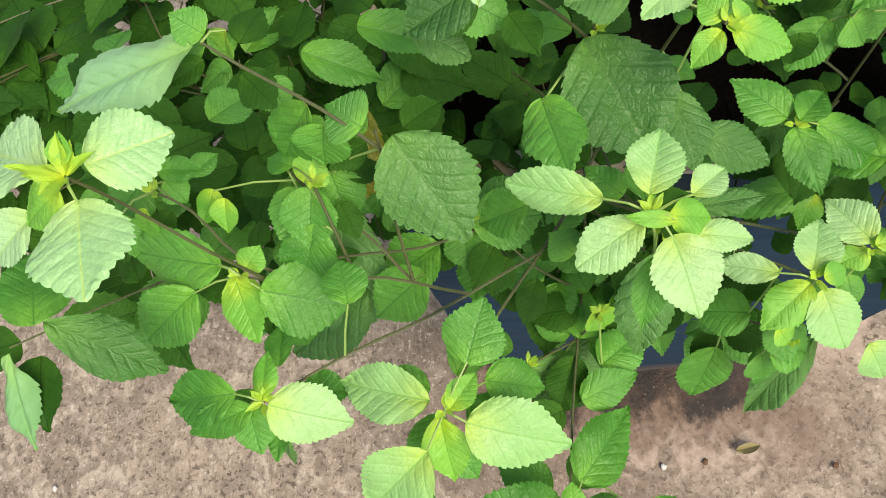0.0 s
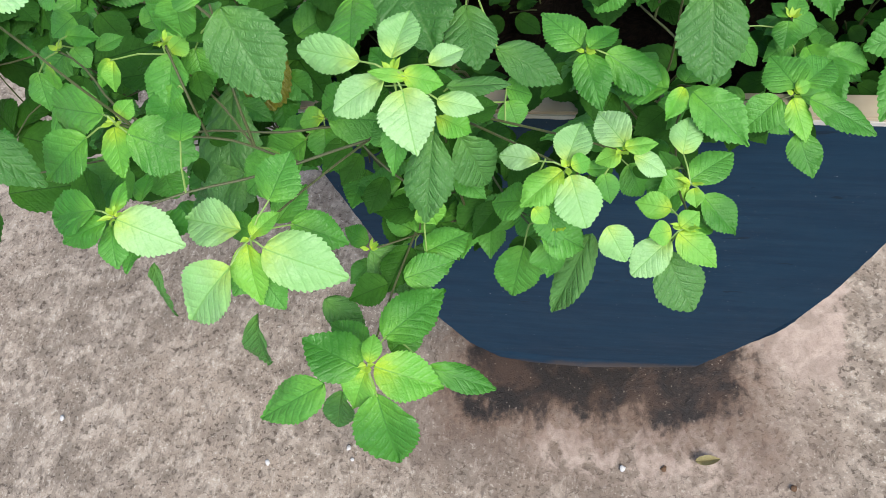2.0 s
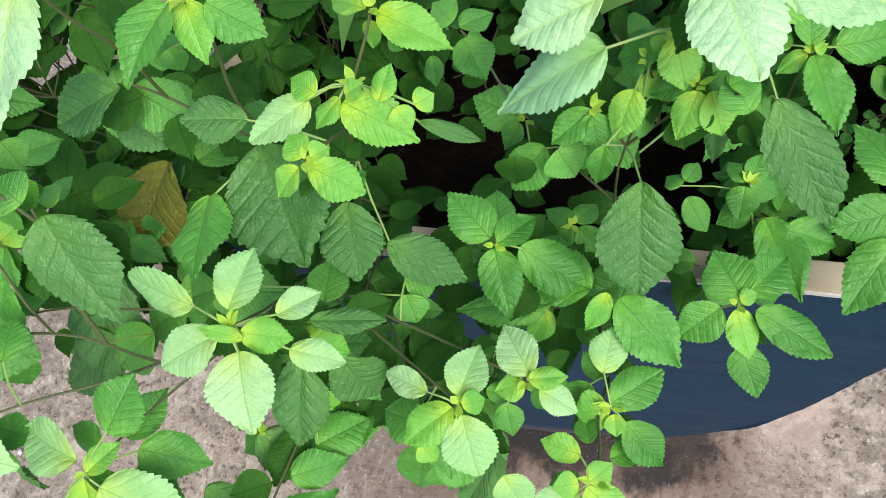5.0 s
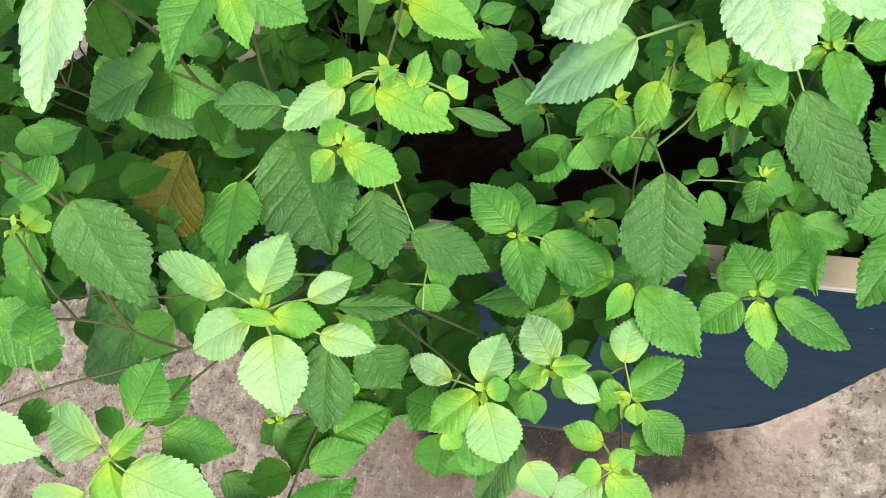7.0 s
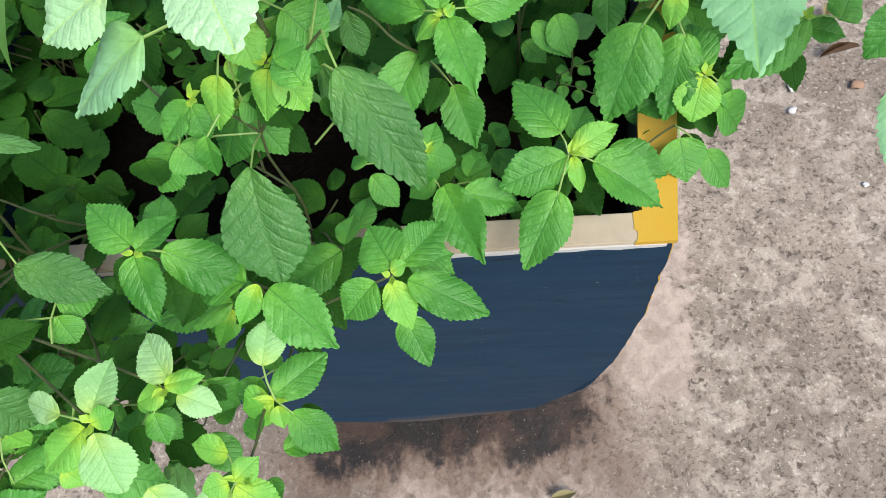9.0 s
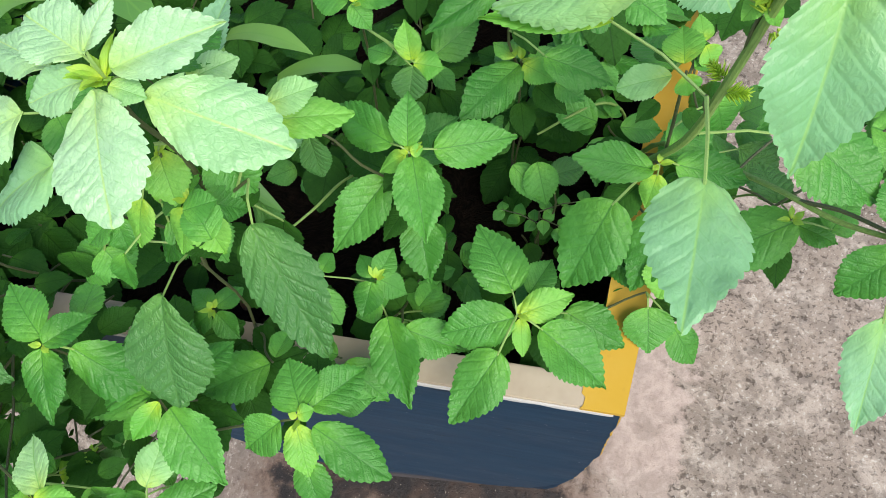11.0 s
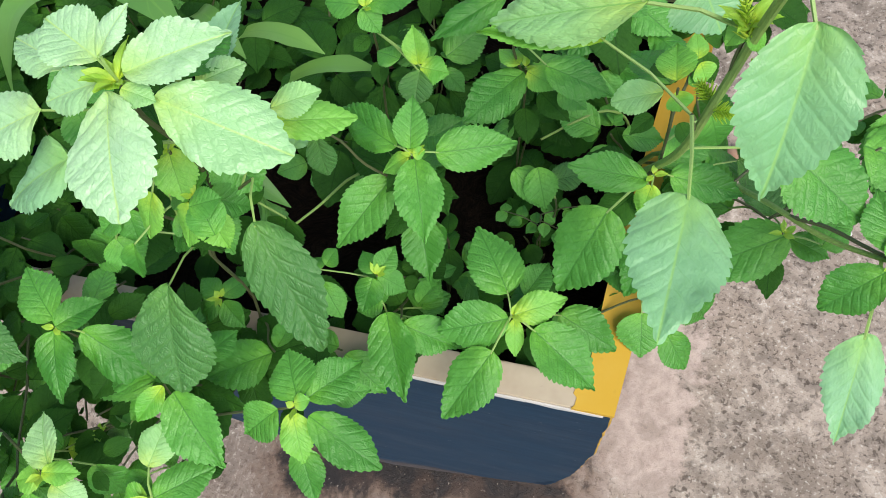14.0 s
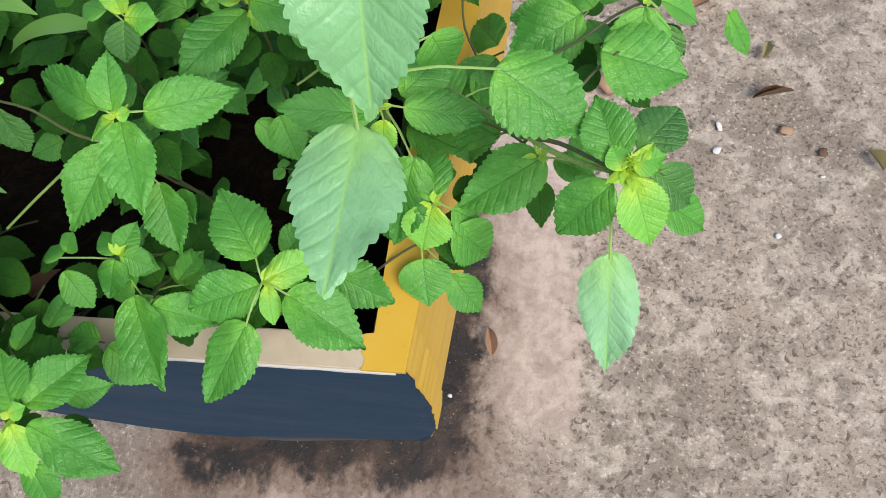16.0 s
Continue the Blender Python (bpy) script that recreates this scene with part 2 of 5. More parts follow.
def concrete_material():
    """Old worn concrete: grey and pinkish cement skin, broom strokes, exposed dark and pale grit, damp stain and
    painted shade under the planter.
    """
    m = Nodes("worn_concrete")
    p = m.coords("Object")
    sep = m.add("ShaderNodeSeparateXYZ", (0, p))
    px, py = sep.outputs[0], sep.outputs[1]
    big = m.noise(2.2, 5, 0.6, p, 0.3)
    mid = m.noise(9.0, 5, 0.65, p, 0.4)
    patch = m.noise(17.0, 4, 0.6, p, 0.6)
    small = m.noise(34.0, 4, 0.6, p, 0.3)
    fine = m.noise(85.0, 3, 0.55, p, 0.4)
    grit = m.noise(150.0, 2.5, 0.55, p, 0.3)
    sand = m.noise(420.0, 2, 0.6, p)
    skin = m.mix(m.ramp(big, 0.40, 0.60), (0.345, 0.278, 0.215), (0.24, 0.193, 0.148))
    skin = m.mix(m.math("MULTIPLY", m.ramp(mid, 0.45, 0.60), 0.8), skin, (0.48, 0.40, 0.32))
    skin = m.mix(m.math("MULTIPLY", m.ramp(patch, 0.50, 0.64), 0.42), skin, (0.17, 0.138, 0.108))
    skin = m.mix(m.math("MULTIPLY", m.ramp(patch, 0.46, 0.34), 0.28), skin, (0.52, 0.455, 0.375))
    worn = m.ramp(m.math("ADD", m.math("MULTIPLY", mid, 0.45), m.math("MULTIPLY", small, 0.75)), 0.59, 0.72)
    skin = m.mix(m.math("MULTIPLY", worn, 0.6), skin, (0.16, 0.13, 0.10))
    # smooth pinkish plaster beside the planter, duller grey patch at its other side
    wob = m.math("ADD", px, m.math("ADD", m.math("MULTIPLY", m.math("SUBTRACT", mid, 0.5), 0.22), m.math("MULTIPLY", m.math("SUBTRACT", small, 0.5), 0.10)))
    smooth = m.math("MULTIPLY", m.ramp(wob, 0.37, 0.42), m.ramp(wob, 0.545, 0.585, 1.0, 0.0))
    far = m.math("ADD", py, m.math("MULTIPLY", big, 0.8))
    near = m.math("ADD", py, m.math("MULTIPLY", m.math("SUBTRACT", patch, 0.5), 0.3))
    smooth = m.math("MULTIPLY", smooth, m.math("MULTIPLY", m.ramp(far, 1.2, 1.5, 1.0, 0.0), m.ramp(near, 0.0, 0.12)))
    # more of it in front, in islands
    isle = m.math("MULTIPLY", m.ramp(near, -0.20, -0.13), m.math("MULTIPLY", m.ramp(near, -0.03, 0.01, 1.0, 0.0), m.math("MULTIPLY", m.ramp(wob, -0.10, 0.0), m.ramp(wob, 0.30, 0.46, 1.0, 0.0))))
    isle = m.math("MULTIPLY", isle, m.ramp(m.math("ADD", m.math("MULTIPLY", patch, 0.6), m.math("MULTIPLY", small, 0.4)), 0.58, 0.46))
    smooth = m.math("MAXIMUM", smooth, isle)
    plaster = m.mix(m.ramp(small, 0.35, 0.7), (0.53, 0.42, 0.35), (0.42, 0.325, 0.265))
    plaster = m.mix(m.math("MULTIPLY", m.ramp(patch, 0.5, 0.66), 0.55), plaster, (0.30, 0.235, 0.185))
    skin = m.mix(m.math("MULTIPLY", smooth, 0.85), skin, plaster)
    grey = m.math("MULTIPLY", m.ramp(wob, -0.50, -0.36), m.ramp(wob, -0.16, 0.02, 1.0, 0.0))
    grey = m.math("MULTIPLY", grey, m.ramp(m.math("ADD", py, m.math("MULTIPLY", big, 0.3)), -0.08, 0.06))
    grey = m.math("MULTIPLY", grey, m.ramp(far, 0.9, 1.3, 1.0, 0.0))
    skin = m.mix(m.math("MULTIPLY", grey, 0.5), skin, (0.13, 0.11, 0.095))
    # exposed dark grit and pale sand where the skin has worn off
    rough = m.ramp(smooth, 0.0, 1.0, 1.0, 0.2)
    flake = m.math("MULTIPLY", m.ramp(fine, 0.575, 0.615), m.ramp(small, 0.36, 0.55, 0.25, 1.0))
    speck = m.math("MULTIPLY", m.ramp(grit, 0.595, 0.63), m.ramp(mid, 0.35, 0.55, 1.0, 0.45))
    pit = m.math("MULTIPLY", m.math("MAXIMUM", flake, speck), rough)
    tone = m.mix(m.ramp(sand, 0.35, 0.65), (0.072, 0.054, 0.040), (0.14, 0.107, 0.08))
    skin = m.mix(m.math("MULTIPLY", pit, m.ramp(patch, 0.35, 0.6, 0.55, 0.95)), skin, tone)
    pale = m.math("MULTIPLY", m.math("MULTIPLY", m.ramp(grit, 0.40, 0.34), m.ramp(small, 0.60, 0.40, 0.25, 1.0)), rough)
    skin = m.mix(m.math("MULTIPLY", pale, 0.7), skin, (0.60, 0.55, 0.46))
    skin = m.mix(m.math("MULTIPLY", m.ramp(sand, 0.48, 0.70), 0.2), skin, (0.14, 0.115, 0.09))
    # broom strokes in the ground in front
    mp0 = m.tree.nodes.new("ShaderNodeMapping")
    mp0.inputs["Scale"].default_value = (84.0, 30.0, 10.0)
    mp0.inputs["Rotation"].default_value = (0.0, 0.0, 0.35)
    m.tree.links.new(p, mp0.inputs[0])
    tick = m.noise(1.0, 4, 0.7, mp0.outputs[0], 0.5)
    broom = m.math("MULTIPLY", m.ramp(wob, 0.32, 0.46, 1.0, 0.0), m.math("MULTIPLY", m.ramp(patch, 0.58, 0.42, 0.35, 1.0), rough))
    skin = m.mix(m.math("MULTIPLY", m.math("MULTIPLY", m.ramp(tick, 0.54, 0.64), broom), 0.5), skin, (0.11, 0.088, 0.07))
    skin = m.mix(m.math("MULTIPLY", m.math("MULTIPLY", m.ramp(tick, 0.44, 0.36), broom), 0.5), skin, (0.54, 0.475, 0.40))
    # damp stain with the planter's shade painted in: rounded box under it, ragged edge
    dx = m.math("SUBTRACT", m.math("ABSOLUTE", m.math("SUBTRACT", px, STAIN_SHADE[0])), STAIN_SHADE[2])
    dy = m.math("SUBTRACT", m.math("ABSOLUTE", m.math("SUBTRACT", py, STAIN_SHADE[1])), STAIN_SHADE[3])
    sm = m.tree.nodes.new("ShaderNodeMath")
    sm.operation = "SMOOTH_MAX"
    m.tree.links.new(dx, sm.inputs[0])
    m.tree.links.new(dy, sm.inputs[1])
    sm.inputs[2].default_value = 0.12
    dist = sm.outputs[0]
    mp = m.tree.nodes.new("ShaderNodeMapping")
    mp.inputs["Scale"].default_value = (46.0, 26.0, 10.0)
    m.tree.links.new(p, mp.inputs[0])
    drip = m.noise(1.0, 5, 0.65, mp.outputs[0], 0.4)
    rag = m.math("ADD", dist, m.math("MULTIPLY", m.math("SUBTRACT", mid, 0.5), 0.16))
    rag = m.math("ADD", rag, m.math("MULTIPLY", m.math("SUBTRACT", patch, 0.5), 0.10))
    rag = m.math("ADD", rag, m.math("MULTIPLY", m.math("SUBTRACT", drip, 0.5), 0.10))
    wet_shade = m.ramp(rag, -0.035, 0.012, 1.0, 0.0)
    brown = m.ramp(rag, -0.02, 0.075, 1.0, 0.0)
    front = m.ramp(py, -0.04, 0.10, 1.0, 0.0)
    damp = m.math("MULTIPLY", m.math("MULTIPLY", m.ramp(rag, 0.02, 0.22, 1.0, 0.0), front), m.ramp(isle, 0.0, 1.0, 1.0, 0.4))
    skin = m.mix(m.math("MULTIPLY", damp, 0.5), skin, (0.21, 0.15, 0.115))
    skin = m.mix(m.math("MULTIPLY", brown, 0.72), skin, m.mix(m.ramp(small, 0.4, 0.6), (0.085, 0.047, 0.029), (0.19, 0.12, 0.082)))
    grime_shade = m.mix(m.ramp(m.math("ADD", m.math("MULTIPLY", mid, 0.5), m.math("MULTIPLY", patch, 0.5)), 0.44, 0.60), (0.007, 0.0045, 0.0032), (0.046, 0.025, 0.015))
    skin = m.mix(m.math("MULTIPLY", wet_shade, m.ramp(grit, 0.25, 0.40, 0.75, 0.97)), skin, grime_shade)
    crumbs = m.math("MULTIPLY", m.ramp(m.noise(210.0, 1, 0.5, p), 0.73, 0.77), wet_shade)
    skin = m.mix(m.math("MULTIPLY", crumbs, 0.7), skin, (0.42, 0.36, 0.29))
    m.set("Base Color", skin)
    m.set("Roughness", m.ramp(wet_shade, 0.0, 1.0, 0.88, 0.6))
    h = m.math("ADD", m.math("MULTIPLY", m.math("ADD", fine, sand), 0.4), m.math("SUBTRACT", m.math("ADD", m.math("MULTIPLY", small, 0.8), m.math("MULTIPLY", m.math("MULTIPLY", m.math("SUBTRACT", 1.0, tick), broom), 0.9)), m.math("MULTIPLY", pit, 0.8)))
    m.bump(h, 0.6, 0.003)
    return m.mat


STAIN_SHADE = (0.095, 0.235, 0.29, 0.30)
STEM = stem_material("green_brown_stem", (0.095, 0.135, 0.04), (0.06, 0.052, 0.026))
STALK = stem_material("green_stalk", (0.24, 0.38, 0.09), (0.17, 0.28, 0.06))
PETIOLE = stem_material("pale_petiole", (0.30, 0.46, 0.12), (0.20, 0.34, 0.08))
NAVY = paint_material("navy_paint", (0.005, 0.026, 0.055), (0.0078, 0.035, 0.068), (0.07, 0.09, 0.11), 0.75, (0.075, 0.058, 0.048))
YELLOW = paint_material("yellow_paint", (0.55, 0.325, 0.03), (0.59, 0.37, 0.06), (0.42, 0.25, 0.04))
BEIGE = paint_material("beige_paint", (0.54, 0.46, 0.34), (0.40, 0.32, 0.23), (0.18, 0.13, 0.09), 0.7)
WHITE = paint_material("white_primer", (0.55, 0.54, 0.51), (0.46, 0.45, 0.42), (0.2, 0.2, 0.2), 0.7)
DARK_PANEL = paint_material("dark_underside_and_sheet", (0.05, 0.045, 0.04), (0.08, 0.07, 0.06), (0.02, 0.02, 0.02), 0.8)
SOIL = soil_material()
CONCRETE = concrete_material()


def plain_material(name, a, b, scale=40, rough=0.7):
    m = Nodes(name)
    n = m.noise(scale, 4)
    m.set("Base Color", m.mix(m.ramp(n, 0.35, 0.65), a, b))
    m.set("Roughness", rough)
    m.bump(n, 0.4, 0.002)
    return m.mat


CHALK = plain_material("white_chip", (0.72, 0.71, 0.68), (0.55, 0.53, 0.5))
BROWN = plain_material("dry_leaf", (0.09, 0.045, 0.02), (0.16, 0.085, 0.04))
TAN = plain_material("tan_chip", (0.42, 0.25, 0.15), (0.33, 0.2, 0.13))
OLIVE = plain_material("withered_leaf", (0.30, 0.27, 0.12), (0.22, 0.18, 0.08))
BLOCK = plain_material("block_concrete", (0.20, 0.18, 0.16), (0.12, 0.11, 0.1), 30, 0.9)
STRAP = leaf_material("strap_leaf", (0.17, 0.36, 0.07), (0.09, 0.25, 0.05), (0.2, 0.4, 0.06), (0.14, 0.33, 0.06), gloss=0.45, quilt=0.0)


# ---- mesh helpers ----
def part(name, bm, material, parent=None, label=""):
    me = bpy.data.meshes.new(name)
    bmesh.ops.recalc_face_normals(bm, faces=bm.faces)
    bm.to_mesh(me)
    bm.free()
    me.materials.append(material)
    ob = new(name, me)
    if parent is not None:
        ob.parent = parent
    return tagged(ob, label=label)


def base_empty(name, place, label, category, group=""):
    ob = new(name)
    ob.location = place
    ob.empty_display_size = 0.05
    return tagged(ob, label, category, group)


def prism(bm, outline, y0, y1, shear=0.0):
    """A closed prism: the outline in x and z, from y0 to y1; shear: x gained per metre of y."""
    a = [bm.verts.new((x + shear * y0, y0, z)) for x, z in outline]
    b = [bm.verts.new((x + shear * y1, y1, z)) for x, z in outline]
    bm.faces.new(a)
    bm.faces.new(b[::-1])
    for i in range(len(a)):
        j = (i + 1) % len(a)
        bm.faces.new((a[j], a[i], b[i], b[j]))


def tube(bm, points, r0, r1, sides=6):
    """A tapered tube through the points."""
    rings = []
    for i, p in enumerate(points):
        p = Vector(p)
        d = (Vector(points[min(i + 1, len(points) - 1)]) - Vector(points[max(i - 1, 0)])).normalized()
        u = d.orthogonal().normalized() if abs(d.z) < 0.9 else d.cross(Vector((1, 0, 0))).normalized()
        if rings:
            u = (last - d * last.dot(d)).normalized()
        last = u
        v = d.cross(u)
        r = r0 + (r1 - r0) * i / (len(points) - 1)
        rings.append([bm.verts.new(p + r * (math.cos(k * 2 * math.pi / sides) * u + math.sin(k * 2 * math.pi / sides) * v)) for k in range(sides)])
    for a, b in zip(rings, rings[1:]):
        for k in range(sides):
            bm.faces.new((a[k], a[(k + 1) % sides], b[(k + 1) % sides], b[k]))
    bm.faces.new(rings[0][::-1])
    bm.faces.new(rings[-1])


# ---- ground ----
bm = bmesh.new()
bmesh.ops.create_grid(bm, x_segments=60, y_segments=60, size=3.0)
for v in bm.verts:
    v.co.z = 0.006 * noise.noise(v.co * 2.3) + 0.003 * noise.noise(v.co * 9.0)
rim_edges = [e for e in bm.edges if e.is_boundary]
out = bmesh.ops.extrude_edge_only(bm, edges=rim_edges)["geom"]
for v in out:
    if isinstance(v, bmesh.types.BMVert):
        v.co.x *= 60
        v.co.y *= 60
        v.co.z = 0
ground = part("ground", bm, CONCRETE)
tagged(ground, "worn grey and pinkish concrete yard with grit and stains", "ground", kind="structure")

# ---- planter ----
RIGHT = [(0.361, 0.988), (0.362, 0.80), (0.352, 0.62), (0.333, 0.48), (0.303, 0.37), (0.256, 0.175)]
FLOOR = [(0.20, 0.172), (-0.03, 0.178), (-0.085, 0.20)]
LEFT = [(-0.13, 0.28), (-0.165, 0.42), (-0.187, 0.56), (-0.20, 0.72), (-0.212, 0.85), (-0.222, 0.988)]
DEEP, THICK = 0.52, 0.021
SPLAY = 0.11


def ragged(points, step, amount):
    """The polyline with points every step metres, shifted by a little noise."""
    res = []
    for (x0, z0), (x1, z1) in zip(points, points[1:]):
        n = max(1, int(math.hypot(x1 - x0, z1 - z0) / step))
        for i in range(n):
            x, z = x0 + (x1 - x0) * i / n, z0 + (z1 - z0) * i / n
            k = amount * noise.noise(Vector((x * 60, z * 60, 3.0)))
            res.append((x + k, z + k * 0.6 if 0.3 < z < 0.95 else z))
    res.append(points[-1])
    return res


planter = base_empty("planter", (0.07, 0.26, 0.22), "tall navy and yellow painted planter box standing on blocks", "planter")


def planter_part(name, bm, mat, label=""):
    bmesh.ops.translate(bm, verts=bm.verts, vec=(-0.07, -0.26, -0.22))
    return part(name, bm, mat, planter, label)


bm = bmesh.new()
prism(bm, ragged(RIGHT + FLOOR + LEFT, 0.012, 0.0022)[::-1], 0.0, THICK)
for v in bm.verts:  # the foot curves back a little
    v.co.y += 0.02 * min(1, max(0, (0.45 - v.co.z) / 0.27)) * (0.2 + 0.8 * min(1, max(0, (v.co.x - 0.07) / 0.18)))
planter_part("front_panel", bm, NAVY, "navy brush-painted front panel")
bm = bmesh.new()
prism(bm, (RIGHT + FLOOR + LEFT)[::-1], DEEP - THICK, DEEP, SPLAY * 0.5)
planter_part("back_panel", bm, NAVY)


def side(points, sign):
    bm = bmesh.new()
    inner = [(x - sign * THICK, z) for x, z in points]
    prism(bm, points + inner[::-1], THICK + 0.001, DEEP - THICK - 0.001, SPLAY * sign if sign > 0 else -0.05)
    return bm


# a thin skin of yellow wraps onto the front edge of the right side
planter_part("side_panel", side([(x - 0.002, z) for x, z in RIGHT[:4]], 1), YELLOW, "golden yellow painted side panel")
planter_part("side_panel", side(LEFT, -1), NAVY, "navy painted side panel")
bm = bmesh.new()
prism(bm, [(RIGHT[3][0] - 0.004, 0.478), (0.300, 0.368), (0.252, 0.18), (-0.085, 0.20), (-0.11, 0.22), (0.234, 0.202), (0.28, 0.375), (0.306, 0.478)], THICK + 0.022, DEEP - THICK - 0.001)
planter_part("bottom_panel", bm, DARK_PANEL, "bare dark underside")


# dark sheet added to cover the yellow inside of the right wall, down to the soil
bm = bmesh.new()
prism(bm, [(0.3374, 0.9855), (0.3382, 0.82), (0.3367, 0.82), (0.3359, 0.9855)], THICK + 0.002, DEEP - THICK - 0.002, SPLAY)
planter_part("lining", bm, DARK_PANEL, "dark sheet added over the planter's yellow inner wall")


def bar(x0, x1, y0, y1, z0, z1, bevel=0.002, shear=0.0):
    bm = bmesh.new()
    bmesh.ops.create_cube(bm, size=1)
    for v in bm.verts:
        v.co = Vector((x0 if v.co.x < 0 else x1, y0 if v.co.y < 0 else y1, z0 if v.co.z < 0 else z1))
        v.co.x += shear * v.co.y
    bmesh.ops.bevel(bm, geom=bm.edges[:], offset=bevel, segments=2, affect="EDGES")
    return bm


planter_part("rim", bar(-0.222, 0.339, -0.001, THICK, 0.9882, 0.9932, 0.0008), BEIGE, "worn beige front rim")
bm = bmesh.new()
corner = [(0.335 + 0.003 * noise.noise(Vector((k * 0.9, 0.4, 0))), THICK - (THICK + 0.0015) * k / 9) for k in range(10)] + [(0.3625, -0.0015)] + [(0.3625 + SPLAY * DEEP * k / 6, DEEP * k / 6) for k in range(1, 7)]
corner += [(0.335 + SPLAY * DEEP * k / 6, DEEP * k / 6) for k in range(6, 0, -1)] + [(0.341, THICK + 0.001)]
low = [bm.verts.new((x, y, 0.9885)) for x, y in corner]
high = [bm.verts.new((x, y, 0.9938)) for x, y in corner]
bm.faces.new(low[::-1])
bm.faces.new(high)
for k in range(len(low)):
    bm.faces.new((low[k - 1], low[k], high[k], high[k - 1]))
planter_part("rim", bm, YELLOW, "yellow painted rim along the side and round the corner")
# the side's yellow paint runs round onto the end of the front panel
bm = bmesh.new()
rows = []
for x, z in ragged(RIGHT[:4], 0.012, 0.0022):
    k = 0.0015 + 0.0035 * abs(noise.noise(Vector((z * 90, 7.1, 0.0))))
    rows.append([bm.verts.new(c) for c in ((x - 0.001, k, z), (x + 0.0016, k, z), (x + 0.0016 + SPLAY * 0.03, 0.031, z), (x - 0.001, 0.026, z))])
for p, q in zip(rows, rows[1:]):
    for k in range(4):
        bm.faces.new((p[k], p[(k + 1) % 4], q[(k + 1) % 4], q[k]))
bm.faces.new(rows[0])
bm.faces.new(rows[-1][::-1])
planter_part("paint_edge", bm, YELLOW, "yellow paint edge with a ragged boundary")
planter_part("rim", bar(-0.224, -0.196, THICK + 0.0005, DEEP, 0.9885, 0.994, shear=-0.05), BEIGE, "worn beige side rim")
planter_part("rim", bar(-0.25, 0.42, DEEP - THICK, DEEP, 0.9942, 0.998), BEIGE, "worn beige rim")
bm = bmesh.new()
n = 90
rows = []
for i in range(n + 1):
    x = -0.222 + 0.578 * i / n
    z = 0.9840 - 0.0030 * noise.noise(Vector((i * 0.37, 0, 0)))
    rows.append([bm.verts.new(c) for c in ((x, 0.001, z), (x, -0.0022, z), (x, -0.0022, 0.9886), (x, 0.001, 0.9886))])
for p, q in zip(rows, rows[1:]):
    for k in range(4):
        bm.faces.new((p[k], p[(k + 1) % 4], q[(k + 1) % 4], q[k]))
bm.faces.new(rows[0])
bm.faces.new(rows[-1][::-1])
planter_part("primer_line", bm, WHITE, "white primer line below the rim")

bm = bmesh.new()
bmesh.ops.create_grid(bm, x_segments=50, y_segments=44, size=0.5)
for v in bm.verts:
    u, w = v.co.x + 0.5, 0.262 + v.co.y * 0.465
    v.co = Vector(((-0.194 - 0.05 * w) * (1 - u) + (0.338 + SPLAY * w) * u, w, 0.90))
    v.co.z += 0.014 * noise.noise(v.co * 18) + 0.006 * noise.noise(v.co * 60)
tagged(part("soil", bm, SOIL), "dark brown crumbly soil filling the planter", "soil")

block = part("concrete_block", bar(-0.05, 0.24, -0.06, 0.06, -0.0875, 0.0875, 0.006), BLOCK)
tagged(block, "grey concrete block under the planter", "block", "blocks under the planter")
block.location = (0.0, 0.20, 0.0875)
copy_thing(block, pose(0.0, 0.42, 0.0875))


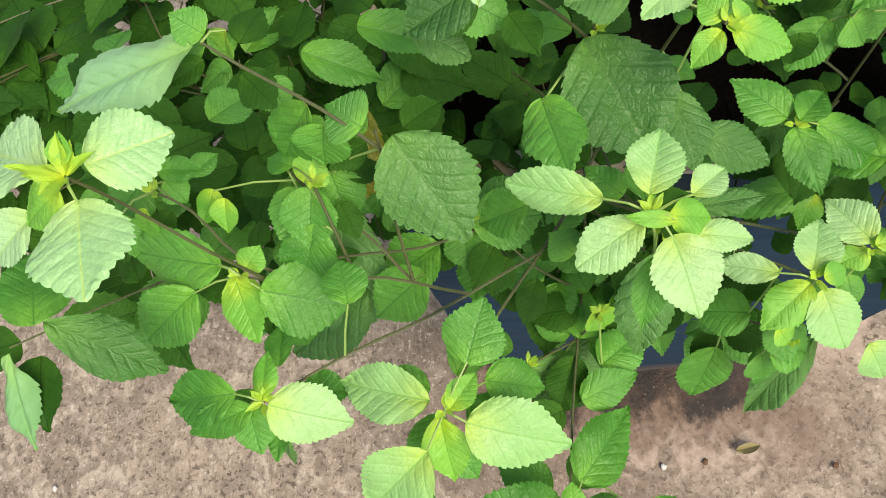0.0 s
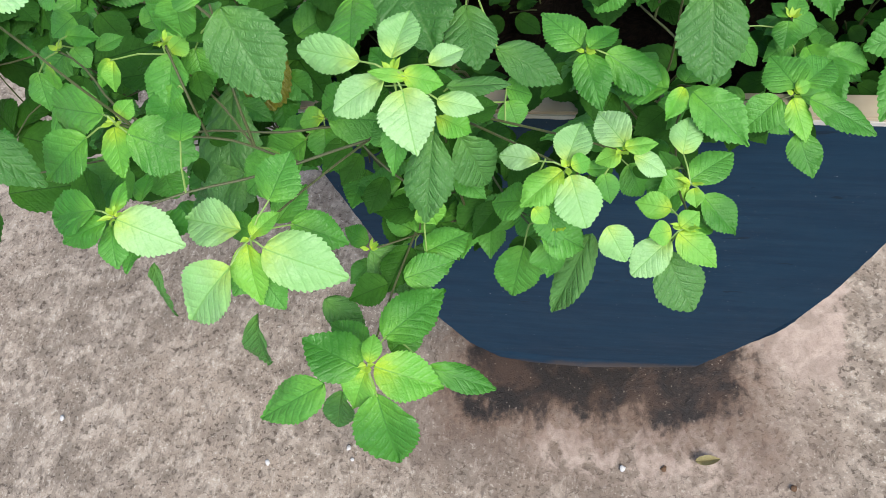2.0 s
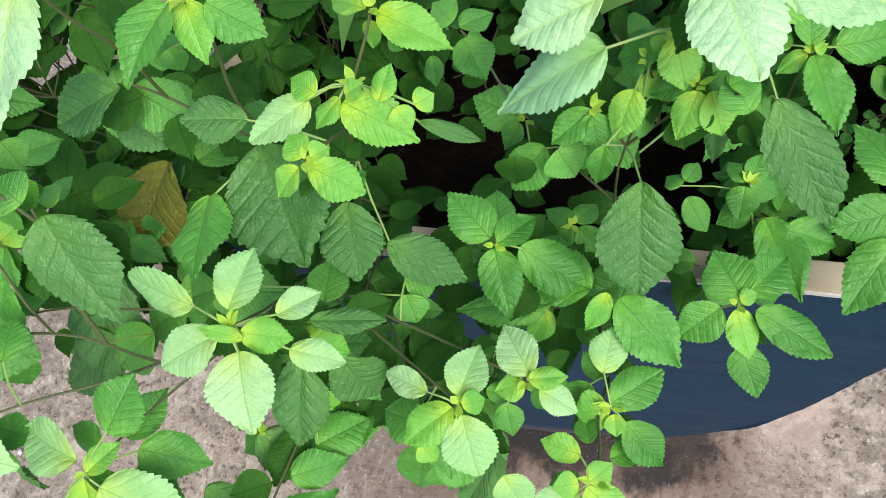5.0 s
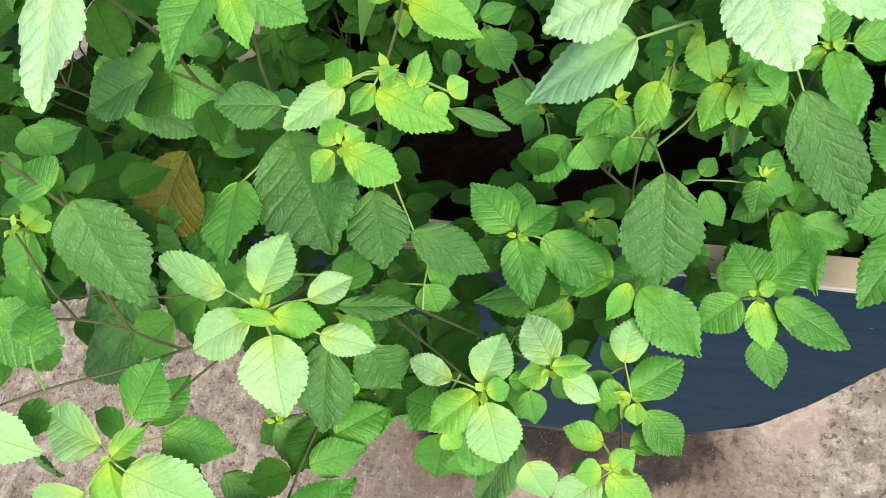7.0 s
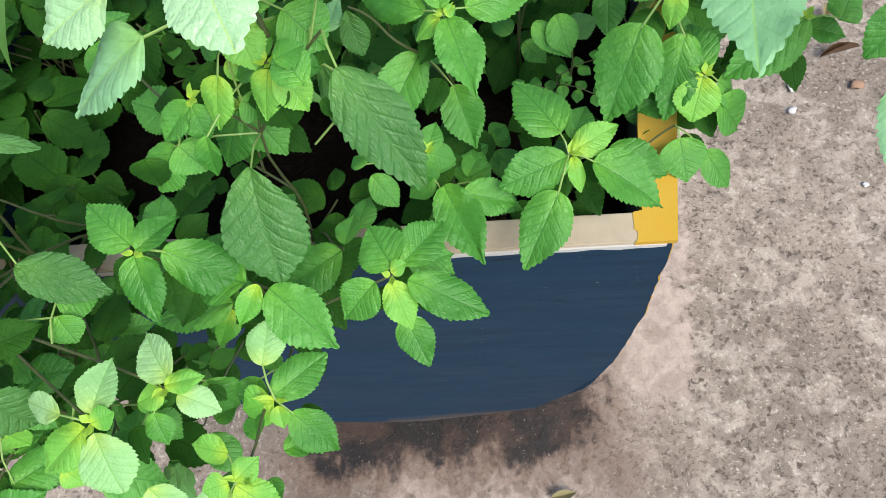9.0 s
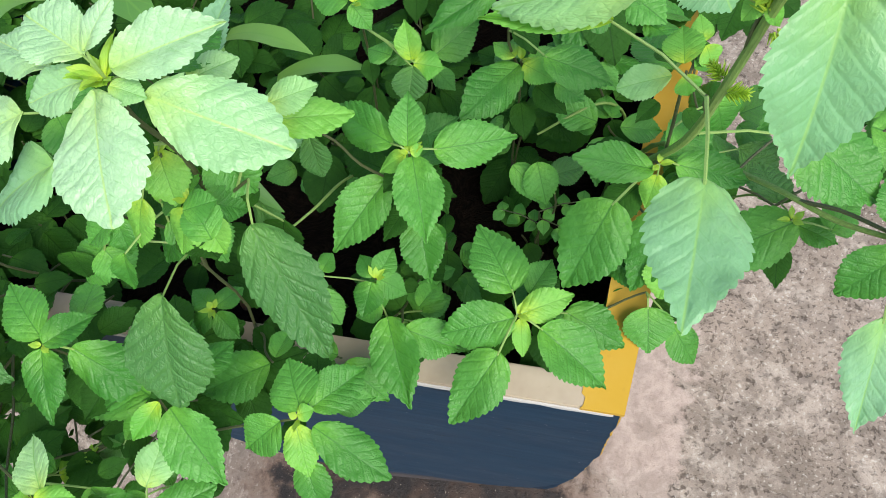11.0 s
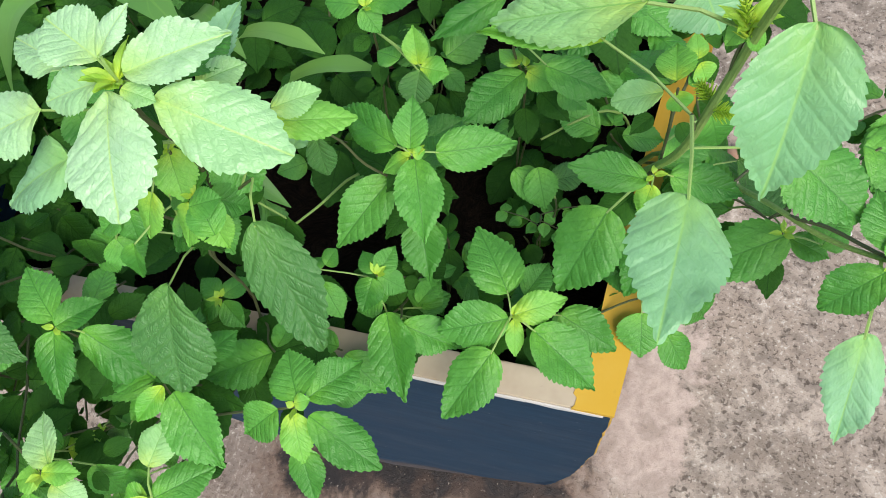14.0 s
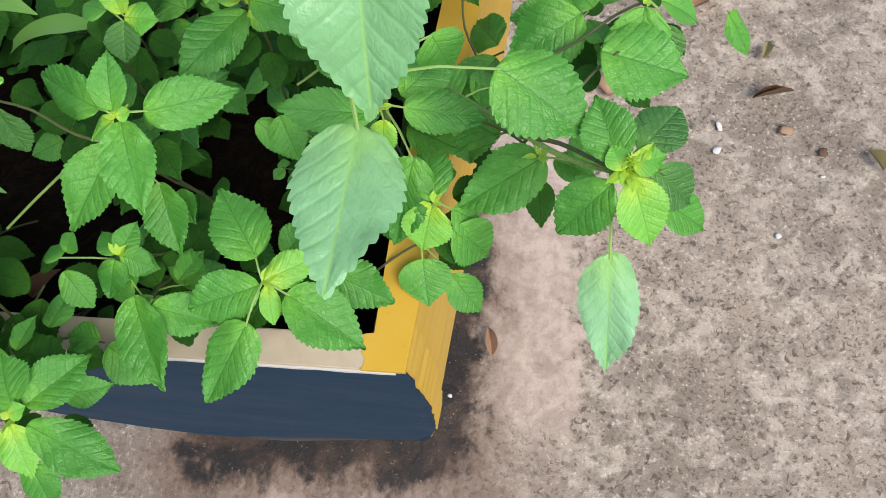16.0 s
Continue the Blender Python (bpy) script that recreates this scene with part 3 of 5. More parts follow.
# ---- leaves ----
def leaf_mesh(name, mat, wide=0.44, base=0.62, tip=0.95, teeth=14, bite=0.035, fold=0.3, curl=0.3, droop=0.12, quilt=0.012, wave=0.03, twist=0.0, seed=0, cols=12, steps=3):
    """A crenate ovate blade: length 1 along y, width 1 along x, midrib on x = 0; wide: where it is widest; the blade swells between its side veins."""
    rows = teeth * steps + 1
    power = math.log(0.5) / math.log(wide)
    verts, uvs, faces = [], [], []
    for i in range(rows):
        y = i / (rows - 1)
        u = y ** power
        w = max(0.5 * math.sin(math.pi * u) ** (base + (tip - base) * y) if 0 < y < 1 else 0.0, 0.004)
        for j in range(cols + 1):
            c = 2 * j / cols - 1
            edge = abs(c) == 1.0
            jag = bite * (1 - 0.45 * y) * (1 + 0.7 * noise.noise(Vector(((i // steps) * 1.7, c * 5, seed * 2.1))))
            phase = (i % steps) / steps
            tooth = jag * (0.0 if phase == 0 else 1.0 if phase > 0.5 else 0.75) if 0.05 < y < 0.98 else 0.0
            x = c * (w + (tooth if edge else tooth * 0.35 * abs(c) ** 6)) * (1 + 0.10 * noise.noise(Vector((y * 2.3, c, seed * 4.4)))) + 0.05 * twist * math.sin(3 * y)
            yy = y + (0.4 * tooth if edge else 0.0)
            z = 0.5 * (fold * abs(x) - curl * 2.2 * x * x) - droop * yy * yy
            z += wave * (noise.noise(Vector((y * 3.1, c * 1.1, seed * 7.7))) * abs(c) * 1.6 + 0.5 * noise.noise(Vector((y * 8.0, c * 2.5, seed * 3.3))) * abs(c))
            vein = 7.4 * yy - 2.1 * abs(2 * x) ** 0.85
            swell = 0.75 + 0.7 * noise.noise(Vector((y * 4, c * 2, seed * 1.9)))
            z += quilt * abs(math.cos(math.pi * vein)) ** 0.7 * min(1.0, abs(c) * 3.0) * swell * (0.5 if edge else 1.0)
            z += 0.45 * quilt * noise.noise(Vector((x * 26, y * 26, seed * 5.1))) * (1 if abs(c) > 0.1 else 0)
            z += twist * x * (yy - 0.3) * 1.2
            verts.append((x, yy, z))
            uvs.append((0.5 + x, yy))
    n = cols + 1
    for i in range(rows - 1):
        for j in range(n - 1):
            a = i * n + j
            faces.append((a, a + 1, a + n + 1, a + n))
    me = bpy.data.meshes.new(name)
    me.from_pydata(verts, [], faces)
    layer = me.uv_layers.new(name="UVMap")
    for loop in me.loops:
        layer.data[loop.index].uv = uvs[loop.vertex_index]
    me.polygons.foreach_set("use_smooth", [True] * len(me.polygons))
    me.materials.append(mat)
    me.update()
    return me


SHAPES = {}
QUILT = {"y": 0.012, "m": 0.014, "d": 0.022, "p": 0.012, "w": 0.024, "g": 0.012, "b": 0.010, "s": 0.012, "o": 0.022}
OUTLINE = {"y": (0.43, 0.60, 1.10), "m": (0.42, 0.60, 1.12), "d": (0.47, 0.70, 1.0), "g": (0.40, 0.60, 1.15), "p": (0.45, 0.60, 0.95), "w": (0.46, 0.66, 1.0), "b": (0.45, 0.8, 1.2), "s": (0.42, 0.60, 1.15), "o": (0.5, 0.6, 0.9)}
for kind, mat in LEAF.items():
    few = kind in "bs"
    wide, base, tip = OUTLINE[kind]
    SHAPES[kind] = []
    for s in range(6):
        SHAPES[kind].append(leaf_mesh("leaf_" + kind, mat, wide + 0.025 * (s % 4 - 1), base + 0.05 * ((s * 2) % 3 - 1), tip + 0.14 * (s % 3 - 1), (9 if few else 14) + s % 3, 0.055 if few else 0.044,
                                      0.34 + 0.12 * (s % 3), 0.25 + 0.12 * ((s + 1) % 3), 0.04 + 0.045 * s, QUILT[kind], 0.046, (-0.25, 0.18, 0.0, 0.3, -0.15, 0.1)[s], s + 1, 6 if few else 12, 2 if few else 3))

ROOTS = [(-0.15, 0.12), (-0.05, 0.07), (0.04, 0.12), (0.13, 0.10), (0.22, 0.09), (0.29, 0.13), (-0.08, 0.26), (0.08, 0.27), (0.22, 0.28), (0.31, 0.27), (-0.12, 0.38), (0.1, 0.4), (0.28, 0.4),
         (-0.17, 0.05), (0.0, 0.19), (0.16, 0.19), (0.315, 0.07), (0.33, 0.18), (-0.16, 0.22), (0.10, 0.05), (0.26, 0.19)]
PLANTS = []
for x, y in ROOTS:
    PLANTS.append(base_empty("herb_plant", (x, y, 0.90), "leafy green herb with serrated leaves growing in the planter", "plant", "herbs in the planter"))
picker = random.Random(5)


def leaf(stem, a, b, width, kind="m", facing=None, shape=None):
    """One blade from a to b (world), under its stem part."""
    a, b = Vector(a), Vector(b)
    y = b - a
    length = y.length
    y.normalize()
    k = 0.42 * max(0.0, 1 - 1.4 * abs(y.z))
    z = Vector(facing or (k * picker.uniform(-1, 1), -0.28 + k * picker.uniform(-1, 1), 1.0))
    z = (z - y * z.dot(y)).normalized()
    x = y.cross(z)
    me = SHAPES[kind][picker.randrange(6) if shape is None else shape]
    ob = new("leaf", me)
    ob.parent = stem
    m = Matrix((x * width * 1.03, y * length, z * length)).transposed().to_4x4()
    ob.matrix_basis = Matrix.Translation(a - Vector(stem.parent.location)) @ m
    return ob


NODES = [(Vector((x, y, 0.895)), i, 0.0) for i, (x, y) in enumerate(ROOTS)]


def sprig(centre, leaves, thick=0.0009, lower=4, bud=5, budsize=1.0):
    """A stem from its plant to the centre with its leaves: (start, tip, width, kind[, facing])."""
    c = Vector(centre)
    crowd = len(leaves)
    near = min(NODES, key=lambda n: 1.5 * math.hypot(n[0].x - c.x, n[0].y - c.y) + 0.5 * abs(n[0].z - c.z) + 0.2 * n[2] + (0.5 if n[0].z > c.z - 0.03 else 0.0))
    plant = PLANTS[near[1]]
    o = Vector(plant.location)
    bm = bmesh.new()
    a, b = near[0] - o, c - o
    span = (b - a).length
    knee = a.lerp(b, 0.5)
    knee.z = a.z + 0.6 * (b.z - a.z)
    if c.x < -0.2 or c.x > 0.34 or c.y < 0.03:  # over the rim
        knee.z = max(knee.z, 1.0 - o.z)
    sway = Vector((picker.uniform(-1, 1), picker.uniform(-1, 1), 0)) * 0.05 * span
    path = [a * (1 - t) ** 2 + knee * 2 * t * (1 - t) + b * t * t + sway * math.sin(math.pi * t) * math.sin(5 * t) for t in (i / 8 for i in range(9))]
    for i in (2, 4, 6, 7):
        NODES.append((path[i] + o, near[1], near[2] + span * i / 8))
    girth = thick * (0.75 + 1.4 * min(span, 0.25))
    tube(bm, path, girth * 1.25, thick * 0.8, 6)
    stalks = []
    for lf in leaves:
        a, b = Vector(lf[0]) - o, Vector(lf[1]) - o
        start = path[-1]
        if (a - start).length > 0.035 or (start - b).length < (start - a).length:  # grows from another shoot
            start = min((n[0] - o for n in NODES if (n[0] - o - a).dot(b - a) < 0), key=lambda q: (q - a).length)
        reach = (a - start).length
        if 0.010 < reach < 0.05:
            stalks.append(([start, start.lerp(a, 0.5) + Vector((0, 0, 0.003)), a + (b - a) * 0.04], max(0.0006, (0.007 if lf[3] == 'd' else 0.0125) * (b - a).length)))
    if lower:  # older pairs further down the shoot, mostly in the shaded leaf colour
        size = 0.72 * sum((Vector(f[1]) - Vector(f[0])).length for f in leaves) / len(leaves)
        turn, below = picker.uniform(0, 3), []
        for i in range(lower):
            a = turn + i * 1.57 + picker.uniform(-0.35, 0.35)
            d = Vector((math.cos(a), math.sin(a), picker.uniform(-0.35, 0.1)))
            q = c + Vector((0, 0.012, -0.022 - 0.010 * (i // 2)))
            s = size * picker.uniform(0.75, 1.2)
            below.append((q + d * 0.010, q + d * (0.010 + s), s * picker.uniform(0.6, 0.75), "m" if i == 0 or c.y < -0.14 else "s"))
        leaves = leaves + below
    if lower and (path[-1] - path[0]).length > 0.10:  # leaf pairs along a long shoot
        for i in (3, 5, 6):
            q, turn = path[i] + o, picker.uniform(0, 3)
            if q.z > 1.09:
                continue
            for k in (0, 1):
                d = Vector((math.cos(turn + 3.14 * k), math.sin(turn + 3.14 * k), picker.uniform(-0.3, 0.15)))
                s = size * picker.uniform(0.8, 1.2)
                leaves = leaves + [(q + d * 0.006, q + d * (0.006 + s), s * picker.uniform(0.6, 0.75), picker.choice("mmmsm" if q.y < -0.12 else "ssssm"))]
    for i in range(bud if crowd > 3 or budsize > 1 else 0):  # unfolding tip
        a = picker.uniform(0, 6.28)
        d = Vector((math.cos(a) * 0.8, math.sin(a) * 0.8, picker.uniform(0.3, 0.9)))
        leaves = leaves + [(c + d * 0.001, c + d * picker.uniform(0.006, 0.011) * budsize, picker.uniform(0.0028, 0.0044) * budsize, "b", (-d.x, -d.y, 1.5))]
    stem = part("stem", bm, STEM, plant)
    for line, r in stalks:
        bm = bmesh.new()
        tube(bm, line, r * 1.15, r * 0.9, 5)
        part("petiole", bm, PETIOLE, stem)
    for lf in leaves:
        leaf(stem, *lf)
    return stem


# ---- tall stalks that carry the largest leaves ----
def stalk(root, points, r0, r1, bears=True):
    """A thick square-shouldered stalk through the points, rooted in the soil, swollen at its nodes."""
    plant = PLANTS[root]
    o = Vector(plant.location)
    knots = [Vector(q) for q in ((*ROOTS[root], 0.895), *points)]
    line = []
    for i in range(len(knots) - 1):
        p0, p1, p2, p3 = knots[max(i - 1, 0)], knots[i], knots[i + 1], knots[min(i + 2, len(knots) - 1)]
        for k in range(6):
            t = k / 6
            line.append(0.5 * (2 * p1 + (p2 - p0) * t + (2 * p0 - 5 * p1 + 4 * p2 - p3) * t * t + (3 * p1 - p0 - 3 * p2 + p3) * t ** 3))
    line.append(knots[-1])
    bm = bmesh.new()
    tube(bm, [q - o for q in line], r0, r1, 8)
    run = 0.0
    for p, q in zip(line, line[1:]):
        run += (q - p).length
        if bears:
            NODES.append((q, root, 0.3 * run))
    return part("stalk", bm, STALK, plant)


def flower_spike(root, place, way, length):
    """A short fuzzy spike of pale bracts at a node."""
    plant = PLANTS[root]
    o = Vector(plant.location)
    bm = bmesh.new()
    c, d = Vector(place) - o, Vector(way).normalized()
    u = d.orthogonal().normalized()
    v = d.cross(u)
    for i in range(46):
        t, a = i / 46, i * 2.4
        side_way = math.cos(a) * u + math.sin(a) * v
        p = c + d * length * t + side_way * 0.0012 * (1 - 0.6 * t)
        q = p + (side_way * 0.8 + d * 0.7) * picker.uniform(0.003, 0.0055) * (1.1 - 0.6 * t)
        tube(bm, [p, p.lerp(q, 0.5), q], 0.0006, 0.00012, 4)
    return part("flower_spike", bm, LEAF["b"], plant, "fuzzy pale green flower spike")


stalk(17, [(0.345, 0.14, 1.05), (0.362, 0.10, 1.16), (0.368, 0.091, 1.22), (0.373, 0.089, 1.268), (0.374, 0.076, 1.31), (0.372, 0.064, 1.335)], 0.0024, 0.0018)
stalk(17, [(0.36, 0.175, 1.03), (0.41, 0.118, 1.10), (0.444, 0.085, 1.125), (0.473, 0.067, 1.145)], 0.0019, 0.0013)
for root, place, way, length in ((17, (0.371, 0.088, 1.268), (-0.3, 0.5, 0.7), 0.014), (17, (0.375, 0.085, 1.262), (0.5, -0.5, -0.3), 0.010), (17, (0.367, 0.094, 1.22), (-0.5, 0.2, 0.5), 0.009),
                                 (17, (0.369, 0.089, 1.218), (0.6, -0.2, 0.3), 0.009), (17, (0.471, 0.068, 1.147), (0.1, 0.1, 0.9), 0.012)):
    flower_spike(root, place, way, length)

stalk(17, [(0.343, 0.202, 1.0), (0.324, 0.195, 1.045), (0.283, 0.168, 1.04)], 0.0013, 0.0008, False)
stalk(15, [(0.168, 0.14, 1.01), (0.161, 0.114, 1.045), (0.15, 0.082, 1.06), (0.125, 0.059, 1.05)], 0.0011, 0.0008, False)

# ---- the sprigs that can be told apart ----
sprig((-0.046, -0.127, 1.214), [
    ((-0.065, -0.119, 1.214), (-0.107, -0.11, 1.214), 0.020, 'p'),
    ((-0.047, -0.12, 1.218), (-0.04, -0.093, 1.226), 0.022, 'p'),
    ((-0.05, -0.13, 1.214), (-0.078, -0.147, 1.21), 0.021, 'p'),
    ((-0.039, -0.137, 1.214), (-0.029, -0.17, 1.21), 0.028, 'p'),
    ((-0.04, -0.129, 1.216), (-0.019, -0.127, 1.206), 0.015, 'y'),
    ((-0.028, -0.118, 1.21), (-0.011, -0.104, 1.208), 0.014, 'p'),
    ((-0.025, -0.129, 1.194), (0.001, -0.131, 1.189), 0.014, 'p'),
    ((-0.043, -0.139, 1.194), (-0.049, -0.169, 1.179), 0.015, 'm'),
    ((-0.037, -0.132, 1.218), (-0.058, -0.13, 1.22), 0.007, 'y'),
])
sprig((-0.141, -0.194, 1.139), [
    ((-0.148, -0.189, 1.139), (-0.2, -0.178, 1.133), 0.028, 'p'),
    ((-0.129, -0.174, 1.151), (-0.119, -0.143, 1.159), 0.029, 'm'),
    ((-0.131, -0.2, 1.139), (-0.08, -0.214, 1.133), 0.034, 'p'),
    ((-0.149, -0.213, 1.139), (-0.186, -0.244, 1.117), 0.035, 'p'),
    ((-0.144, -0.196, 1.135), (-0.139, -0.23, 1.114), 0.022, 'y'),
    ((-0.138, -0.194, 1.143), (-0.125, -0.177, 1.147), 0.014, 'y'),
    ((-0.122, -0.178, 1.129), (-0.087, -0.18, 1.109), 0.025, 'm'),
    ((-0.144, -0.206, 1.109), (-0.128, -0.223, 1.094), 0.022, 'm'),
])
sprig((-0.229, -0.189, 1.148), [
    ((-0.243, -0.184, 1.148), (-0.286, -0.186, 1.138), 0.027, 'm'),
    ((-0.227, -0.19, 1.148), (-0.187, -0.201, 1.136), 0.030, 'p'),
    ((-0.236, -0.19, 1.144), (-0.273, -0.204, 1.136), 0.019, 'm'),
    ((-0.229, -0.188, 1.15), (-0.229, -0.164, 1.152), 0.015, 'y'),
    ((-0.244, -0.185, 1.128), (-0.241, -0.212, 1.118), 0.021, 'm'),
])
sprig((-0.243, -0.126, 1.157), [
    ((-0.252, -0.12, 1.157), (-0.317, -0.107, 1.147), 0.032, 'm'),
    ((-0.232, -0.134, 1.157), (-0.189, -0.142, 1.145), 0.037, 'm'),
    ((-0.248, -0.125, 1.151), (-0.236, -0.158, 1.143), 0.023, 'y'),
    ((-0.272, -0.128, 1.142), (-0.311, -0.156, 1.127), 0.032, 'm'),
    ((-0.239, -0.125, 1.161), (-0.231, -0.114, 1.167), 0.015, 'y'),
])
sprig((-0.08, -0.245, 1.053), [
    ((-0.073, -0.224, 1.049), (-0.035, -0.179, 1.041), 0.032, 'm'),
    ((-0.084, -0.247, 1.053), (-0.128, -0.231, 1.057), 0.034, 'm'),
    ((-0.075, -0.245, 1.053), (-0.028, -0.253, 1.041), 0.031, 'y'),
    ((-0.043, -0.237, 1.033), (0.005, -0.246, 1.018), 0.018, 'm'),
    ((-0.074, -0.26, 1.041), (-0.062, -0.303, 0.993), 0.042, 'm'),
    ((-0.114, -0.255, 1.033), (-0.17, -0.284, 1.013), 0.030, 'm'),
    ((-0.081, -0.246, 1.049), (-0.093, -0.273, 1.033), 0.023, 'y'),
    ((-0.078, -0.244, 1.057), (-0.077, -0.224, 1.059), 0.013, 'y'),
    ((-0.107, -0.254, 1.013), (-0.117, -0.28, 0.983), 0.022, 'd'),
])
sprig((0.046, -0.133, 1.131), [
    ((0.045, -0.129, 1.131), (0.052, -0.103, 1.139), 0.022, 'p'),
    ((0.029, -0.129, 1.131), (0.001, -0.12, 1.125), 0.015, 'p'),
    ((0.043, -0.135, 1.131), (0.018, -0.156, 1.123), 0.021, 'y'),
    ((0.048, -0.138, 1.131), (0.059, -0.167, 1.121), 0.027, 'p'),
    ((0.048, -0.134, 1.135), (0.059, -0.13, 1.137), 0.012, 'y'),
    ((0.021, -0.141, 1.101), (-0.008, -0.134, 1.086), 0.025, 'm'),
    ((0.034, -0.141, 1.101), (0.042, -0.168, 1.091), 0.023, 'm'),
    ((0.027, -0.154, 1.119), (0.036, -0.162, 1.111), 0.012, 'y'),
])
sprig((0.078, -0.116, 1.124), [
    ((0.08, -0.112, 1.124), (0.061, -0.088, 1.128), 0.022, 'p'),
    ((0.079, -0.115, 1.127), (0.099, -0.111, 1.128), 0.012, 'y'),
    ((0.085, -0.119, 1.124), (0.106, -0.127, 1.12), 0.015, 'p'),
    ((0.077, -0.117, 1.124), (0.062, -0.122, 1.12), 0.014, 'y'),
    ((0.068, -0.126, 1.114), (0.073, -0.142, 1.104), 0.015, 'm'),
])
sprig((0.123, -0.117, 1.088), [
    ((0.122, -0.115, 1.088), (0.15, -0.093, 1.092), 0.022, 'm'),
    ((0.117, -0.1, 1.096), (0.121, -0.075, 1.102), 0.020, 'p'),
    ((0.122, -0.118, 1.088), (0.103, -0.122, 1.084), 0.023, 'y'),
    ((0.131, -0.123, 1.084), (0.155, -0.143, 1.07), 0.021, 'm'),
    ((0.125, -0.12, 1.088), (0.127, -0.132, 1.084), 0.011, 'y'),
])
sprig((0.116, -0.159, 1.109), [
    ((0.113, -0.162, 1.109), (0.137, -0.178, 1.097), 0.018, 'y'),
    ((0.109, -0.147, 1.111), (0.087, -0.143, 1.109), 0.016, 'y'),
    ((0.114, -0.16, 1.112), (0.125, -0.15, 1.115), 0.013, 'y'),
    ((0.109, -0.164, 1.103), (0.087, -0.185, 1.095), 0.021, 'p'),
    ((0.107, -0.165, 1.089), (0.129, -0.197, 1.064), 0.031, 'd'),
    ((0.071, -0.163, 1.115), (0.085, -0.18, 1.099), 0.020, 'p'),
    ((0.109, -0.161, 1.109), (0.096, -0.165, 1.109), 0.014, 'y'),
])
sprig((0.019, -0.133, 1.05), [
    ((0.016, -0.145, 1.04), (0.005, -0.174, 1.0), 0.031, 'm'),
    ((0.062, -0.148, 1.07), (0.037, -0.181, 1.0), 0.024, 'd'),
    ((0.026, -0.128, 1.04), (0.005, -0.119, 1.04), 0.025, 'm'),
])
sprig((0.052, -0.042, 1.125), [
    ((0.049, -0.038, 1.125), (0.022, -0.015, 1.135), 0.025, 'm'),
    ((0.054, -0.042, 1.128), (0.073, -0.021, 1.129), 0.018, 'm'),
    ((0.052, -0.044, 1.125), (0.064, -0.081, 1.119), 0.023, 'm'),
    ((0.065, -0.04, 1.121), (0.109, -0.056, 1.1), 0.027, 'm'),
    ((0.05, -0.025, 1.105), (0.042, -0.051, 1.095), 0.018, 'd'),
])
sprig((0.115, -0.057, 1.107), [
    ((0.122, -0.06, 1.107), (0.158, -0.093, 1.099), 0.029, 'm'),
    ((0.116, -0.058, 1.109), (0.106, -0.08, 1.105), 0.013, 'y'),
    ((0.107, -0.055, 1.103), (0.069, -0.042, 1.097), 0.032, 'm'),
])
sprig((0.123, 0.029, 1.15), [
    ((0.127, -0.014, 1.161), (0.131, -0.066, 1.124), 0.041, 'd'),
], thick=0.0009, lower=0)
sprig((0.187, -0.052, 1.095), [
    ((0.196, -0.055, 1.095), (0.24, -0.074, 1.089), 0.023, 'm'),
    ((0.178, -0.055, 1.095), (0.156, -0.074, 1.083), 0.023, 'm'),
    ((0.186, -0.055, 1.095), (0.197, -0.08, 1.083), 0.018, 'y'),
    ((0.188, -0.048, 1.097), (0.172, -0.023, 1.101), 0.028, 'm'),
    ((0.192, -0.046, 1.095), (0.216, -0.018, 1.091), 0.023, 'm'),
    ((0.192, -0.072, 1.08), (0.204, -0.097, 1.065), 0.020, 'm'),
    ((0.187, -0.051, 1.099), (0.196, -0.047, 1.101), 0.009, 'y'),
])
sprig((0.174, 0.03, 1.205), [
    ((0.181, 0.009, 1.205), (0.216, -0.033, 1.163), 0.030, 'd'),
], thick=0.0009, lower=0)
sprig((0.22, 0.098, 1.121), [
    ((0.219, 0.1, 1.125), (0.216, 0.124, 1.143), 0.019, 'm'),
    ((0.233, 0.102, 1.121), (0.279, 0.116, 1.121), 0.025, 'm'),
    ((0.222, 0.096, 1.121), (0.238, 0.05, 1.113), 0.026, 'm'),
    ((0.21, 0.102, 1.121), (0.165, 0.123, 1.121), 0.024, 'm'),
    ((0.218, 0.097, 1.121), (0.202, 0.088, 1.115), 0.012, 'y'),
    ((0.221, 0.097, 1.125), (0.228, 0.1, 1.125), 0.008, 'y'),
])
sprig((0.201, 0.1, 1.085), [
    ((0.201, 0.099, 1.085), (0.172, 0.052, 1.071), 0.029, 'm'),
    ((0.22, 0.087, 1.065), (0.232, 0.048, 1.05), 0.026, 'm'),
])
sprig((0.29, 0.031, 1.066), [
    ((0.292, 0.031, 1.069), (0.321, 0.047, 1.07), 0.018, 'y'),
    ((0.289, 0.029, 1.066), (0.247, 0.013, 1.062), 0.028, 'm'),
    ((0.292, 0.03, 1.064), (0.297, 0.009, 1.058), 0.011, 'y'),
    ((0.304, 0.025, 1.066), (0.349, 0.001, 1.054), 0.031, 'm'),
    ((0.286, 0.043, 1.07), (0.26, 0.081, 1.08), 0.031, 'm'),
    ((0.283, 0.009, 1.06), (0.259, -0.033, 1.038), 0.030, 'm'),
])
sprig((0.208, 0.026, 1.03), [
    ((0.211, 0.023, 1.049), (0.234, -0.029, 1.046), 0.028, 'm'),
    ((0.227, 0.029, 1.03), (0.261, 0.015, 1.02), 0.019, 'm'),
    ((0.203, 0.035, 1.04), (0.184, 0.025, 1.03), 0.018, 'm'),
])
